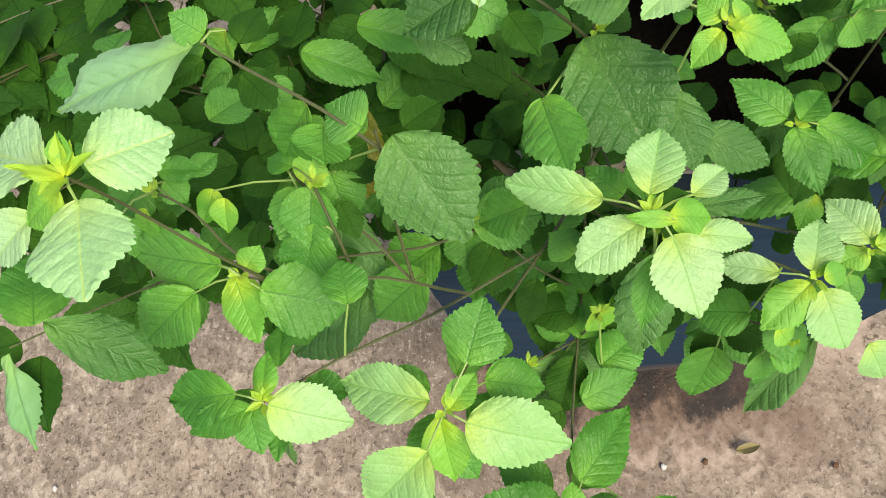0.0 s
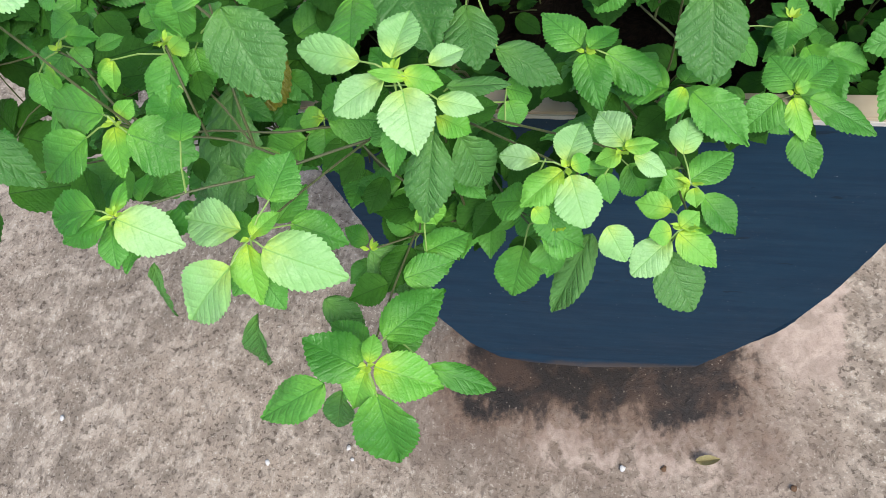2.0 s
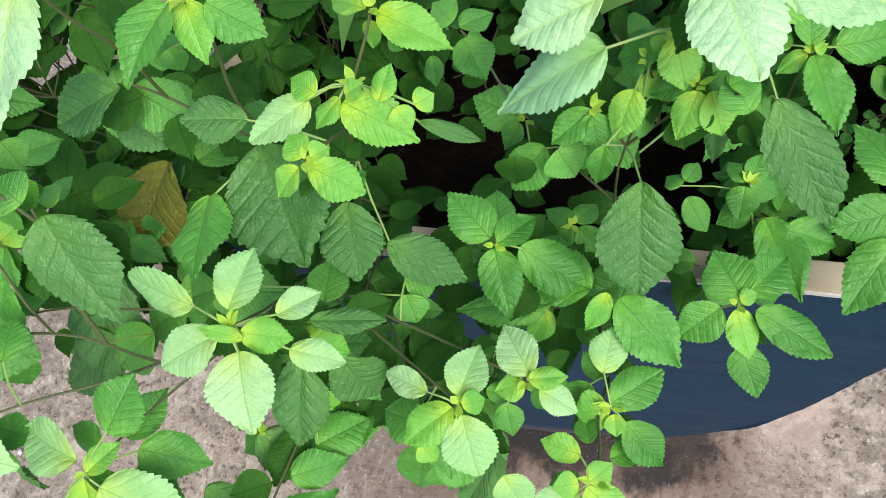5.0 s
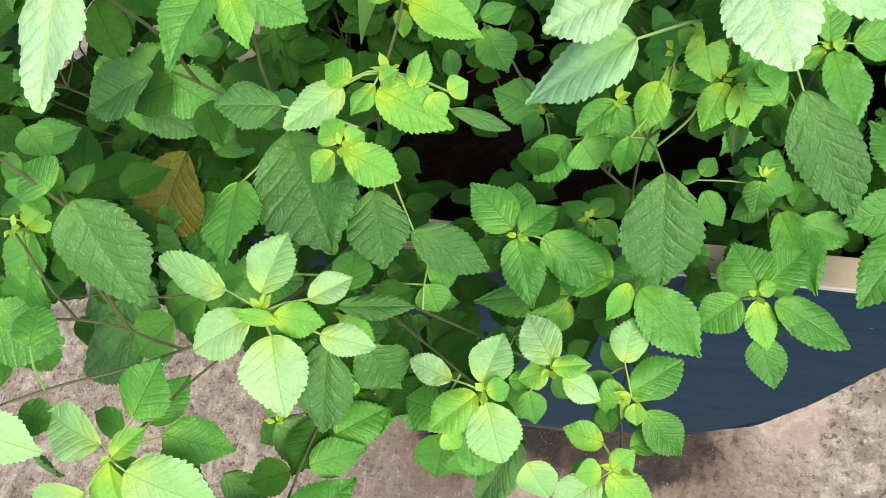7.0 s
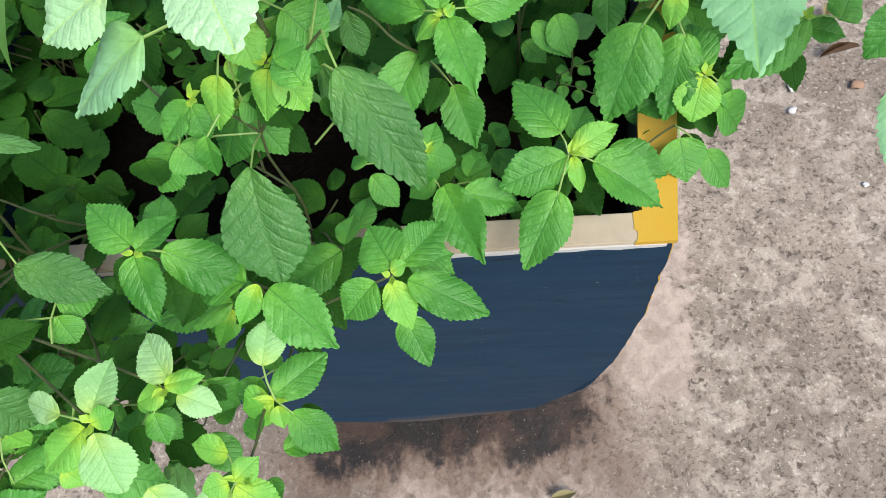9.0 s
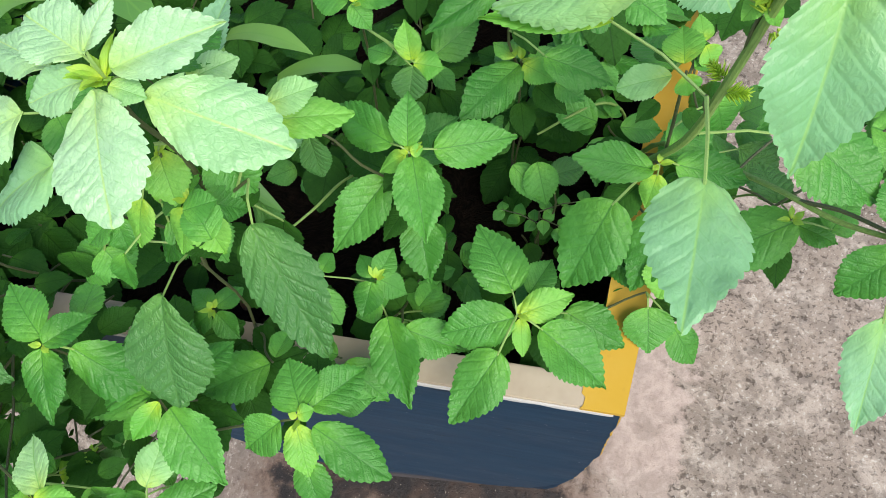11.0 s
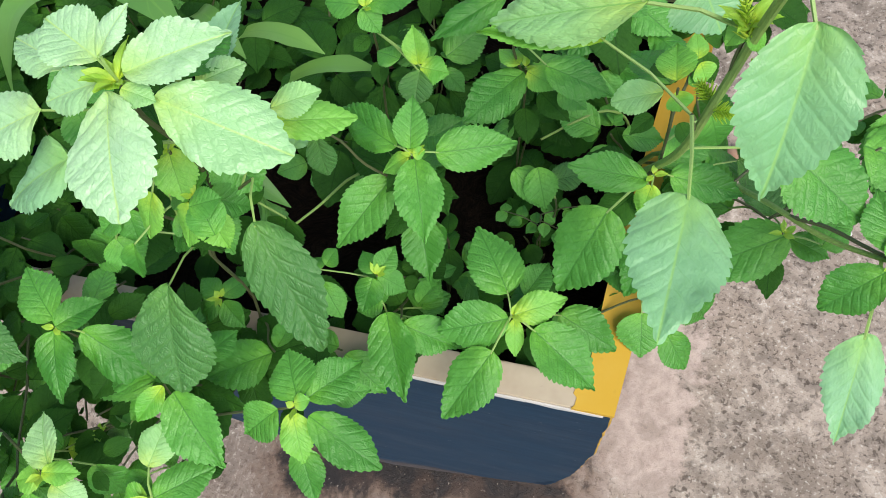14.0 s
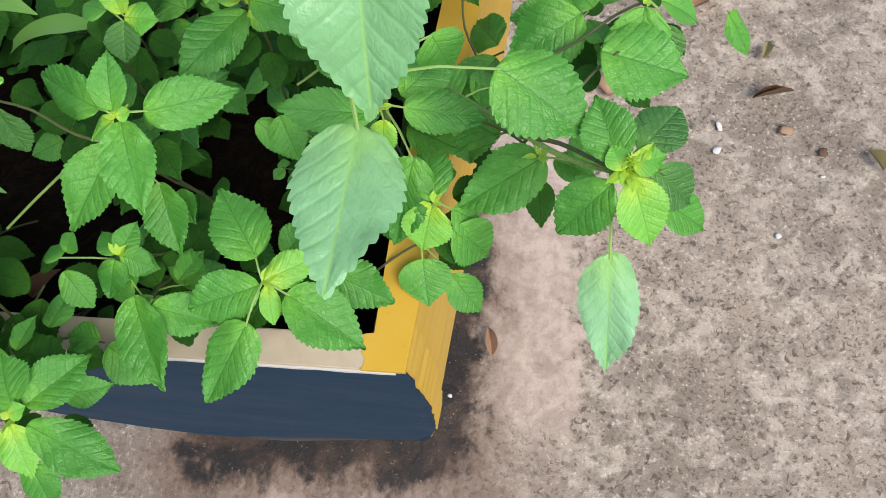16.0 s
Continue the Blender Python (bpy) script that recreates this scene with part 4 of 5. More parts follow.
sprig((0.199, 0.045, 1.045), [
    ((0.199, 0.048, 1.045), (0.183, 0.042, 1.042), 0.015, 'm'),
    ((0.2, 0.046, 1.045), (0.197, 0.025, 1.037), 0.017, 'm'),
    ((0.201, 0.046, 1.045), (0.218, 0.041, 1.042), 0.016, 'm'),
    ((0.2, 0.046, 1.047), (0.202, 0.065, 1.053), 0.016, 'd'),
])
sprig((0.217, 0.055, 1.02), [
    ((0.226, 0.038, 1.02), (0.228, 0.061, 1.025), 0.026, 'm'),
])
sprig((0.359, 0.078, 1.23), [
    ((0.365, 0.055, 1.206), (0.36, -0.012, 1.208), 0.039, 'g'),
], thick=0.0009, lower=0)
sprig((0.355, 0.106, 1.125), [
    ((0.352, 0.103, 1.125), (0.314, 0.093, 1.149), 0.020, 'm'),
    ((0.365, 0.113, 1.115), (0.408, 0.116, 1.1), 0.021, 'm'),
    ((0.356, 0.106, 1.115), (0.353, 0.092, 1.095), 0.014, 'y'),
    ((0.335, 0.089, 1.11), (0.314, 0.051, 1.065), 0.037, 'm'),
    ((0.367, 0.105, 1.075), (0.355, 0.066, 1.035), 0.029, 'm'),
])
sprig((0.271, 0.178, 1.106), [
    ((0.27, 0.174, 1.106), (0.245, 0.131, 1.118), 0.026, 'm'),
    ((0.274, 0.185, 1.101), (0.302, 0.179, 1.094), 0.022, 'm'),
    ((0.27, 0.188, 1.096), (0.25, 0.206, 1.086), 0.023, 'm'),
    ((0.288, 0.127, 1.076), (0.297, 0.108, 1.056), 0.021, 'm'),
])
sprig((0.37, 0.092, 1.271), [
    ((0.334, 0.094, 1.275), (0.268, 0.1, 1.245), 0.024, 'p', (0.05, -0.5, 1.0)),
    ((0.32, 0.102, 1.241), (0.265, 0.098, 1.241), 0.012, 'y'),
    ((0.382, 0.062, 1.311), (0.381, 0.018, 1.271), 0.034, 'g'),
    ((0.353, 0.129, 1.251), (0.367, 0.119, 1.231), 0.034, 'g'),
    ((0.371, 0.091, 1.271), (0.378, 0.088, 1.261), 0.008, 'y'),
    ((0.369, 0.093, 1.271), (0.364, 0.089, 1.261), 0.008, 'y'),
], thick=0.0009, lower=0, bud=7, budsize=1.4)
sprig((0.355, 0.111, 1.2), [
    ((0.354, 0.115, 1.2), (0.351, 0.132, 1.206), 0.017, 'y'),
    ((0.349, 0.108, 1.2), (0.325, 0.105, 1.192), 0.015, 'p'),
    ((0.355, 0.111, 1.198), (0.359, 0.106, 1.188), 0.012, 'y'),
])
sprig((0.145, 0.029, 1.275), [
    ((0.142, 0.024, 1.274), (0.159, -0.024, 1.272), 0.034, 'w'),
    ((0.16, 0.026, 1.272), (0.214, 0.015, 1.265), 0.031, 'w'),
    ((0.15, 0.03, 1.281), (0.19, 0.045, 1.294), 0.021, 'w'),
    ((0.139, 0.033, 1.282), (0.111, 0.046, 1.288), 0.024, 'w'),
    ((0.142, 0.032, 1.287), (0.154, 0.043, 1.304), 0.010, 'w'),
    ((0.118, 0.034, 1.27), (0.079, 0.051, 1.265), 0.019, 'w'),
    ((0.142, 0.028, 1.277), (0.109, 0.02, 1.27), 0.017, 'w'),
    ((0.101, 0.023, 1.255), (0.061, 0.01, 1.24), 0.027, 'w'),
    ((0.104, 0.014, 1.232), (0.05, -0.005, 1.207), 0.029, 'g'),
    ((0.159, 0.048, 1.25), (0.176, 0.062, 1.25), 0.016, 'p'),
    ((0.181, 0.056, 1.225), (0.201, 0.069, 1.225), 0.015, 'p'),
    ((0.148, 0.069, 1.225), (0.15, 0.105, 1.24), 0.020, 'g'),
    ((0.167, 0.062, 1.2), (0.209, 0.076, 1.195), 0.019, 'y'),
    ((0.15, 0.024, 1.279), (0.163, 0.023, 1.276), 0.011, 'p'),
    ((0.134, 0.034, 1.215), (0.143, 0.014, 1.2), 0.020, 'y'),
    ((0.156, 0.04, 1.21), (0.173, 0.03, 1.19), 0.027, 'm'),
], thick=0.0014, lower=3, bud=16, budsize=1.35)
sprig((0.125, 0.032, 1.2), [
    ((0.149, 0.045, 1.2), (0.152, 0.031, 1.18), 0.030, 'm'),
    ((0.124, 0.031, 1.19), (0.132, 0.022, 1.18), 0.014, 'y'),
    ((0.119, 0.021, 1.19), (0.111, 0.001, 1.17), 0.017, 'y'),
    ((0.123, 0.019, 1.17), (0.132, 0.017, 1.16), 0.017, 'm'),
    ((0.075, 0.014, 1.14), (0.055, -0.005, 1.12), 0.025, 'm'),
    ((0.133, 0.033, 1.2), (0.143, 0.034, 1.19), 0.014, 'y'),
    ((0.107, 0.0, 1.17), (0.104, -0.015, 1.15), 0.013, 'm'),
])
sprig((0.172, 0.182, 1.14), [
    ((0.171, 0.185, 1.14), (0.205, 0.196, 1.15), 0.021, 'm'),
    ((0.17, 0.182, 1.14), (0.183, 0.173, 1.13), 0.015, 'm'),
    ((0.168, 0.184, 1.14), (0.144, 0.185, 1.14), 0.018, 'm'),
    ((0.208, 0.161, 1.12), (0.204, 0.173, 1.14), 0.015, 'y'),
    ((0.21, 0.159, 1.12), (0.228, 0.158, 1.12), 0.018, 'y'),
    ((0.21, 0.157, 1.12), (0.209, 0.137, 1.11), 0.021, 'd'),
    ((0.192, 0.17, 1.11), (0.175, 0.176, 1.11), 0.018, 'm'),
])
sprig((0.262, 0.181, 1.17), [
    ((0.262, 0.18, 1.17), (0.222, 0.152, 1.16), 0.017, 'm'),
    ((0.262, 0.182, 1.17), (0.272, 0.194, 1.18), 0.019, 'm'),
])
sprig((-0.003, -0.02, 1.245), [
    ((-0.022, -0.029, 1.245), (-0.046, -0.05, 1.241), 0.018, 'p'),
    ((-0.004, -0.032, 1.249), (0.029, -0.045, 1.243), 0.021, 'y'),
    ((0.012, -0.032, 1.251), (0.016, -0.018, 1.259), 0.011, 'y'),
    ((-0.006, -0.03, 1.249), (-0.016, -0.043, 1.245), 0.011, 'y'),
    ((0.019, -0.033, 1.249), (0.026, -0.04, 1.241), 0.011, 'y'),
    ((-0.018, -0.027, 1.247), (-0.031, -0.022, 1.251), 0.013, 'y'),
    ((0.026, -0.029, 1.245), (0.034, -0.024, 1.247), 0.011, 'y'),
    ((-0.003, -0.03, 1.251), (0.005, -0.027, 1.257), 0.010, 'y'),
    ((0.023, -0.025, 1.225), (0.052, -0.027, 1.215), 0.008, 'd'),
], thick=0.0009, lower=0)
sprig((-0.015, -0.061, 1.248), [
    ((-0.013, -0.063, 1.248), (0.011, -0.072, 1.244), 0.017, 'y'),
    ((-0.017, -0.064, 1.248), (-0.029, -0.075, 1.24), 0.012, 'y'),
    ((-0.016, -0.059, 1.248), (-0.025, -0.051, 1.252), 0.013, 'y'),
    ((-0.012, -0.06, 1.25), (-0.005, -0.055, 1.251), 0.011, 'y'),
])
sprig((-0.06, -0.025, 1.2), [
    ((-0.065, -0.026, 1.195), (-0.035, -0.084, 1.18), 0.052, 'd'),
    ((-0.022, -0.043, 1.17), (-0.011, -0.082, 1.16), 0.031, 'd'),
    ((-0.005, -0.052, 1.14), (0.04, -0.065, 1.127), 0.025, 'd'),
    ((-0.087, -0.055, 1.19), (-0.078, -0.102, 1.205), 0.029, 'm'),
    ((-0.05, -0.038, 1.24), (-0.077, -0.045, 1.25), 0.021, 'd'),
    ((-0.025, -0.05, 1.19), (-0.012, -0.025, 1.18), 0.017, 'm'),
])
sprig((-0.106, -0.029, 1.25), [
    ((-0.11, -0.031, 1.25), (-0.148, -0.047, 1.24), 0.027, 'd'),
    ((-0.127, -0.013, 1.22), (-0.1, -0.024, 1.21), 0.026, 'm'),
    ((-0.15, -0.015, 1.2), (-0.119, -0.026, 1.19), 0.024, 'd'),
])
sprig((-0.056, -0.023, 1.3), [
    ((-0.062, -0.024, 1.3), (-0.075, -0.057, 1.3), 0.023, 'm'),
    ((-0.056, -0.022, 1.3), (-0.047, -0.043, 1.29), 0.015, 'y'),
    ((-0.047, -0.023, 1.3), (-0.024, -0.029, 1.29), 0.019, 'm'),
    ((-0.093, -0.009, 1.25), (-0.089, -0.015, 1.24), 0.013, 'm'),
], thick=0.0009, lower=0)
sprig((-0.163, -0.08, 1.215), [
    ((-0.155, -0.083, 1.215), (-0.124, -0.127, 1.187), 0.044, 'd'),
    ((-0.169, -0.078, 1.215), (-0.183, -0.071, 1.225), 0.025, 'm'),
    ((-0.182, -0.149, 1.175), (-0.187, -0.125, 1.175), 0.021, 'm'),
])
sprig((-0.092, -0.043, 1.33), [
    ((-0.107, -0.036, 1.325), (-0.111, -0.087, 1.305), 0.026, 'w'),
], thick=0.0009, lower=0)
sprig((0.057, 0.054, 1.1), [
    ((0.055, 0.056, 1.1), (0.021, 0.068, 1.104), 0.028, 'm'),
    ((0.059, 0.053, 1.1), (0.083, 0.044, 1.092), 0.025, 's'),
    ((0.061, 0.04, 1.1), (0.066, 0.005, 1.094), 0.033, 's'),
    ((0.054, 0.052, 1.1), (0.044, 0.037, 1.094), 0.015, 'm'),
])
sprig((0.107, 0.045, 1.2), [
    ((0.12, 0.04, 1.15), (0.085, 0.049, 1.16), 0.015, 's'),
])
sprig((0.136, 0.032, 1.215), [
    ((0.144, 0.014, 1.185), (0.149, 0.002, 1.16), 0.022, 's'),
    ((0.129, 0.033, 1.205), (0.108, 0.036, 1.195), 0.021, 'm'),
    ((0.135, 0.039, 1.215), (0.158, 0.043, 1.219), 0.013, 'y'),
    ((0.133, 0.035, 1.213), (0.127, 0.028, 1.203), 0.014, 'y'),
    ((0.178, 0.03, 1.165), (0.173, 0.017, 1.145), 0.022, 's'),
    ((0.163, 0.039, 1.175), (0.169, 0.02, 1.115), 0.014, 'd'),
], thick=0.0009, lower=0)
sprig((0.221, 0.018, 1.05), [
    ((0.223, 0.017, 1.05), (0.258, 0.012, 1.04), 0.023, 'm'),
    ((0.222, 0.025, 1.04), (0.211, 0.01, 1.03), 0.023, 'm'),
])
sprig((0.2, 0.044, 1.055), [
    ((0.198, 0.045, 1.055), (0.187, 0.058, 1.059), 0.013, 'm'),
    ((0.201, 0.045, 1.055), (0.219, 0.039, 1.052), 0.016, 'm'),
    ((0.198, 0.042, 1.055), (0.195, 0.021, 1.047), 0.019, 'm'),
    ((0.201, 0.046, 1.055), (0.208, 0.064, 1.061), 0.015, 'm'),
    ((0.163, 0.036, 1.045), (0.179, 0.017, 1.035), 0.018, 'm'),
    ((0.159, 0.044, 1.045), (0.15, 0.052, 1.045), 0.015, 'm'),
    ((0.162, 0.048, 1.045), (0.168, 0.056, 1.055), 0.013, 'm'),
])
sprig((0.163, 0.003, 1.217), [
    ((0.158, 0.005, 1.22), (0.171, 0.012, 1.22), 0.015, 'm'),
    ((0.169, -0.002, 1.21), (0.158, 0.011, 1.22), 0.018, 'm'),
])
sprig((0.083, -0.054, 1.06), [
    ((0.083, -0.052, 1.06), (0.018, -0.056, 1.05), 0.026, 'm'),
    ((0.082, -0.056, 1.06), (0.072, -0.076, 1.05), 0.017, 'y'),
])
sprig((0.146, -0.015, 1.045), [
    ((0.145, -0.016, 1.045), (0.099, -0.04, 1.035), 0.030, 'm'),
    ((0.147, -0.012, 1.045), (0.151, 0.01, 1.045), 0.018, 'm'),
])
sprig((0.091, 0.016, 1.03), [
    ((0.092, 0.018, 1.03), (0.105, 0.035, 1.03), 0.017, 'm'),
    ((0.09, 0.017, 1.03), (0.07, 0.028, 1.03), 0.016, 'm'),
    ((0.094, 0.014, 1.03), (0.112, 0.0, 1.026), 0.017, 'm'),
    ((0.09, 0.013, 1.03), (0.075, -0.001, 1.026), 0.017, 'm'),
])
sprig((0.178, 0.002, 1.01), [
    ((0.181, 0.0, 1.01), (0.212, -0.02, 1.0), 0.026, 'm'),
    ((0.175, 0.004, 1.01), (0.152, 0.005, 1.01), 0.018, 'm'),
])
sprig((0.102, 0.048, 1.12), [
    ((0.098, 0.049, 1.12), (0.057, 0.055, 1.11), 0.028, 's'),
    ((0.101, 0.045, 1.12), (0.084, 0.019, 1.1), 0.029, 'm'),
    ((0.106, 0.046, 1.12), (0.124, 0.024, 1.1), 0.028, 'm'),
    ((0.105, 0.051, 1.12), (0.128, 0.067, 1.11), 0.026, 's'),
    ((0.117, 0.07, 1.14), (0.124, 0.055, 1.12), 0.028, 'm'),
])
sprig((0.025, -0.086, 1.0), [
    ((0.004, -0.103, 1.0), (-0.016, -0.079, 1.0), 0.023, 'm'),
    ((0.008, -0.102, 1.0), (0.019, -0.093, 0.99), 0.021, 'y'),
    ((0.045, -0.076, 1.0), (0.018, -0.091, 0.99), 0.022, 'd'),
    ((0.03, -0.075, 1.0), (0.044, -0.065, 1.0), 0.016, 'm'),
    ((0.029, -0.085, 1.0), (0.035, -0.1, 0.98), 0.019, 'd'),
])
sprig((0.473, 0.067, 1.147), [
    ((0.466, 0.062, 1.147), (0.442, 0.044, 1.125), 0.024, 'm'),
    ((0.474, 0.065, 1.147), (0.487, 0.038, 1.13), 0.022, 'y'),
    ((0.468, 0.07, 1.15), (0.456, 0.098, 1.16), 0.022, 'm'),
    ((0.477, 0.078, 1.145), (0.495, 0.1, 1.15), 0.023, 'd'),
    ((0.483, 0.073, 1.14), (0.51, 0.064, 1.12), 0.021, 'd'),
    ((0.489, 0.068, 1.12), (0.522, 0.059, 1.1), 0.019, 'm'),
    ((0.473, 0.069, 1.152), (0.487, 0.072, 1.155), 0.013, 'y'),
    ((0.469, 0.066, 1.152), (0.464, 0.075, 1.158), 0.011, 'y'),
    ((0.469, 0.041, 1.114), (0.475, -0.006, 1.06), 0.027, 'g'),
    ((0.413, 0.104, 1.17), (0.455, 0.084, 1.15), 0.037, 'm'),
], thick=0.0013, lower=0, bud=9, budsize=1.5)
sprig((0.435, 0.105, 1.081), [
    ((0.438, 0.105, 1.081), (0.392, 0.085, 1.051), 0.032, 'm'),
    ((0.413, 0.136, 1.041), (0.366, 0.171, 1.021), 0.042, 'm'),
    ((0.431, 0.12, 1.071), (0.42, 0.15, 1.071), 0.024, 'd'),
    ((0.413, 0.174, 1.041), (0.445, 0.161, 1.021), 0.031, 'd'),
    ((0.456, 0.101, 1.081), (0.475, 0.135, 1.071), 0.023, 'm'),
])
sprig((0.378, 0.083, 1.06), [
    ((0.378, 0.085, 1.06), (0.372, 0.117, 1.07), 0.025, 'm'),
    ((0.378, 0.084, 1.058), (0.371, 0.061, 1.04), 0.028, 'y'),
    ((0.388, 0.085, 1.05), (0.406, 0.084, 1.03), 0.022, 'm'),
    ((0.389, 0.078, 1.04), (0.415, 0.068, 1.01), 0.029, 'm'),
    ((0.361, 0.087, 1.04), (0.339, 0.078, 1.03), 0.026, 'm'),
])
sprig((0.367, 0.077, 1.01), [
    ((0.369, 0.067, 1.01), (0.374, 0.039, 0.998), 0.031, 'm'),
    ((0.386, 0.061, 1.0), (0.407, 0.041, 0.98), 0.022, 'm'),
    ((0.317, 0.049, 1.03), (0.356, 0.035, 1.02), 0.028, 'm'),
])
sprig((0.472, 0.146, 1.12), [
    ((0.463, 0.146, 1.12), (0.509, 0.14, 1.11), 0.040, 'm'),
    ((0.379, 0.14, 1.14), (0.39, 0.131, 1.12), 0.025, 'm'),
])
sprig((0.458, 0.184, 1.1), [
    ((0.455, 0.183, 1.1), (0.415, 0.157, 1.09), 0.035, 'm'),
    ((0.461, 0.186, 1.1), (0.445, 0.206, 1.1), 0.025, 'm'),
    ((0.445, 0.19, 1.07), (0.47, 0.169, 1.05), 0.029, 'm'),
])
sprig((0.487, 0.177, 1.12), [
    ((0.485, 0.173, 1.12), (0.481, 0.134, 1.09), 0.031, 'm'),
    ((0.497, 0.17, 1.11), (0.506, 0.154, 1.09), 0.016, 'd'),
    ((0.493, 0.177, 1.12), (0.518, 0.175, 1.11), 0.018, 'm'),
    ((0.532, 0.186, 1.1), (0.554, 0.178, 1.07), 0.014, 'm'),
])
sprig((0.389, 0.16, 1.04), [
    ((0.39, 0.157, 1.04), (0.395, 0.127, 1.02), 0.037, 'm'),
    ((0.385, 0.162, 1.04), (0.366, 0.183, 1.04), 0.029, 'm'),
    ((0.394, 0.164, 1.04), (0.418, 0.183, 1.03), 0.029, 'm'),
])
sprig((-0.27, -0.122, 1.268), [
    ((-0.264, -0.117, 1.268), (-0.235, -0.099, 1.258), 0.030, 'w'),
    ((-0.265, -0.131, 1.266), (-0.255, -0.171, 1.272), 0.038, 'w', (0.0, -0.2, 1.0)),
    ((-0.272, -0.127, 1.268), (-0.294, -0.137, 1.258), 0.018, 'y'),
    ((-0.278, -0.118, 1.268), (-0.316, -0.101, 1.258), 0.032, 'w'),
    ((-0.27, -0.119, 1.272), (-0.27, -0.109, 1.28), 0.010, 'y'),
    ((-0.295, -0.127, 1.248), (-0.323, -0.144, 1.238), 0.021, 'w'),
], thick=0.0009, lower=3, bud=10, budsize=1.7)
sprig((-0.232, -0.052, 1.25), [
    ((-0.235, -0.054, 1.25), (-0.313, -0.066, 1.23), 0.027, 'g'),
    ((-0.222, -0.046, 1.25), (-0.23, -0.048, 1.23), 0.014, 'y'),
    ((-0.231, -0.048, 1.25), (-0.243, -0.043, 1.26), 0.017, 'm'),
])
sprig((-0.283, -0.087, 1.18), [
    ((-0.316, -0.158, 1.2), (-0.273, -0.176, 1.16), 0.026, 'd'),
    ((-0.282, -0.075, 1.18), (-0.258, -0.076, 1.18), 0.013, 'm'),
    ((-0.249, -0.088, 1.17), (-0.252, -0.104, 1.16), 0.015, 'y'),
    ((-0.285, -0.096, 1.18), (-0.295, -0.105, 1.16), 0.013, 'y'),
    ((-0.283, -0.076, 1.17), (-0.274, -0.085, 1.16), 0.015, 'm'),
    ((-0.311, -0.089, 1.16), (-0.31, -0.108, 1.14), 0.022, 'm'),
])
sprig((-0.195, -0.096, 1.2), [
    ((-0.188, -0.072, 1.21), (-0.194, -0.086, 1.19), 0.027, 'm'),
    ((-0.201, -0.089, 1.18), (-0.206, -0.118, 1.165), 0.028, 'm'),
    ((-0.195, -0.076, 1.17), (-0.188, -0.099, 1.15), 0.026, 'm'),
    ((-0.211, -0.078, 1.18), (-0.226, -0.07, 1.18), 0.016, 'm'),
])
sprig((-0.131, -0.075, 1.09), [
    ((-0.129, -0.075, 1.09), (-0.084, -0.069, 1.08), 0.036, 'm'),
    ((-0.132, -0.075, 1.09), (-0.154, -0.075, 1.086), 0.019, 'y'),
    ((-0.134, -0.076, 1.08), (-0.133, -0.1, 1.07), 0.025, 'm'),
    ((-0.15, -0.081, 1.07), (-0.193, -0.1, 1.05), 0.035, 'm'),
    ((-0.2, -0.069, 1.05), (-0.238, -0.095, 1.02), 0.038, 'd'),
])
sprig((-0.425, -0.137, 1.07), [
    ((-0.424, -0.14, 1.07), (-0.439, -0.199, 1.01), 0.021, 'g'),
    ((-0.244, -0.187, 1.07), (-0.257, -0.218, 1.01), 0.010, 'd'),
    ((-0.157, -0.219, 1.07), (-0.173, -0.251, 1.01), 0.018, 'd'),
])
sprig((-0.099, -0.151, 1.03), [
    ((-0.099, -0.151, 1.03), (-0.063, -0.172, 1.0), 0.033, 'd'),
    ((-0.074, -0.135, 1.0), (-0.046, -0.148, 0.98), 0.029, 'd'),
    ((-0.131, -0.189, 1.02), (-0.101, -0.206, 1.0), 0.023, 'd'),
    ((-0.098, -0.101, 0.97), (-0.065, -0.084, 0.96), 0.022, 'm'),
])
sprig((-0.034, -0.111, 1.16), [
    ((-0.035, -0.121, 1.15), (-0.042, -0.166, 1.11), 0.029, 'd'),
    ((-0.021, -0.117, 1.14), (-0.003, -0.133, 1.1), 0.030, 'd'),
    ((-0.024, -0.111, 1.18), (0.013, -0.106, 1.18), 0.013, 'd'),
    ((-0.032, -0.117, 1.16), (-0.013, -0.115, 1.14), 0.018, 'y'),
    ((0.003, -0.071, 1.11), (0.01, -0.085, 1.1), 0.020, 'm'),
    ((0.0, -0.061, 1.11), (0.019, -0.058, 1.1), 0.023, 'm'),
    ((-0.095, -0.088, 1.14), (-0.125, -0.09, 1.12), 0.023, 'm'),
])
sprig((-0.219, -0.072, 1.17), [
    ((-0.196, -0.061, 1.21), (-0.22, -0.076, 1.18), 0.028, 'm'),
    ((-0.211, -0.084, 1.17), (-0.217, -0.115, 1.16), 0.027, 'm'),
    ((-0.26, -0.078, 1.16), (-0.269, -0.094, 1.15), 0.014, 'y'),
    ((-0.208, -0.047, 1.09), (-0.215, -0.141, 1.05), 0.049, 'd'),
    ((-0.233, -0.053, 1.12), (-0.222, -0.084, 1.1), 0.030, 'm'),
    ((-0.305, -0.064, 1.15), (-0.325, -0.081, 1.14), 0.029, 'm'),
    ((-0.291, -0.051, 1.17), (-0.304, -0.066, 1.17), 0.024, 'm'),
])
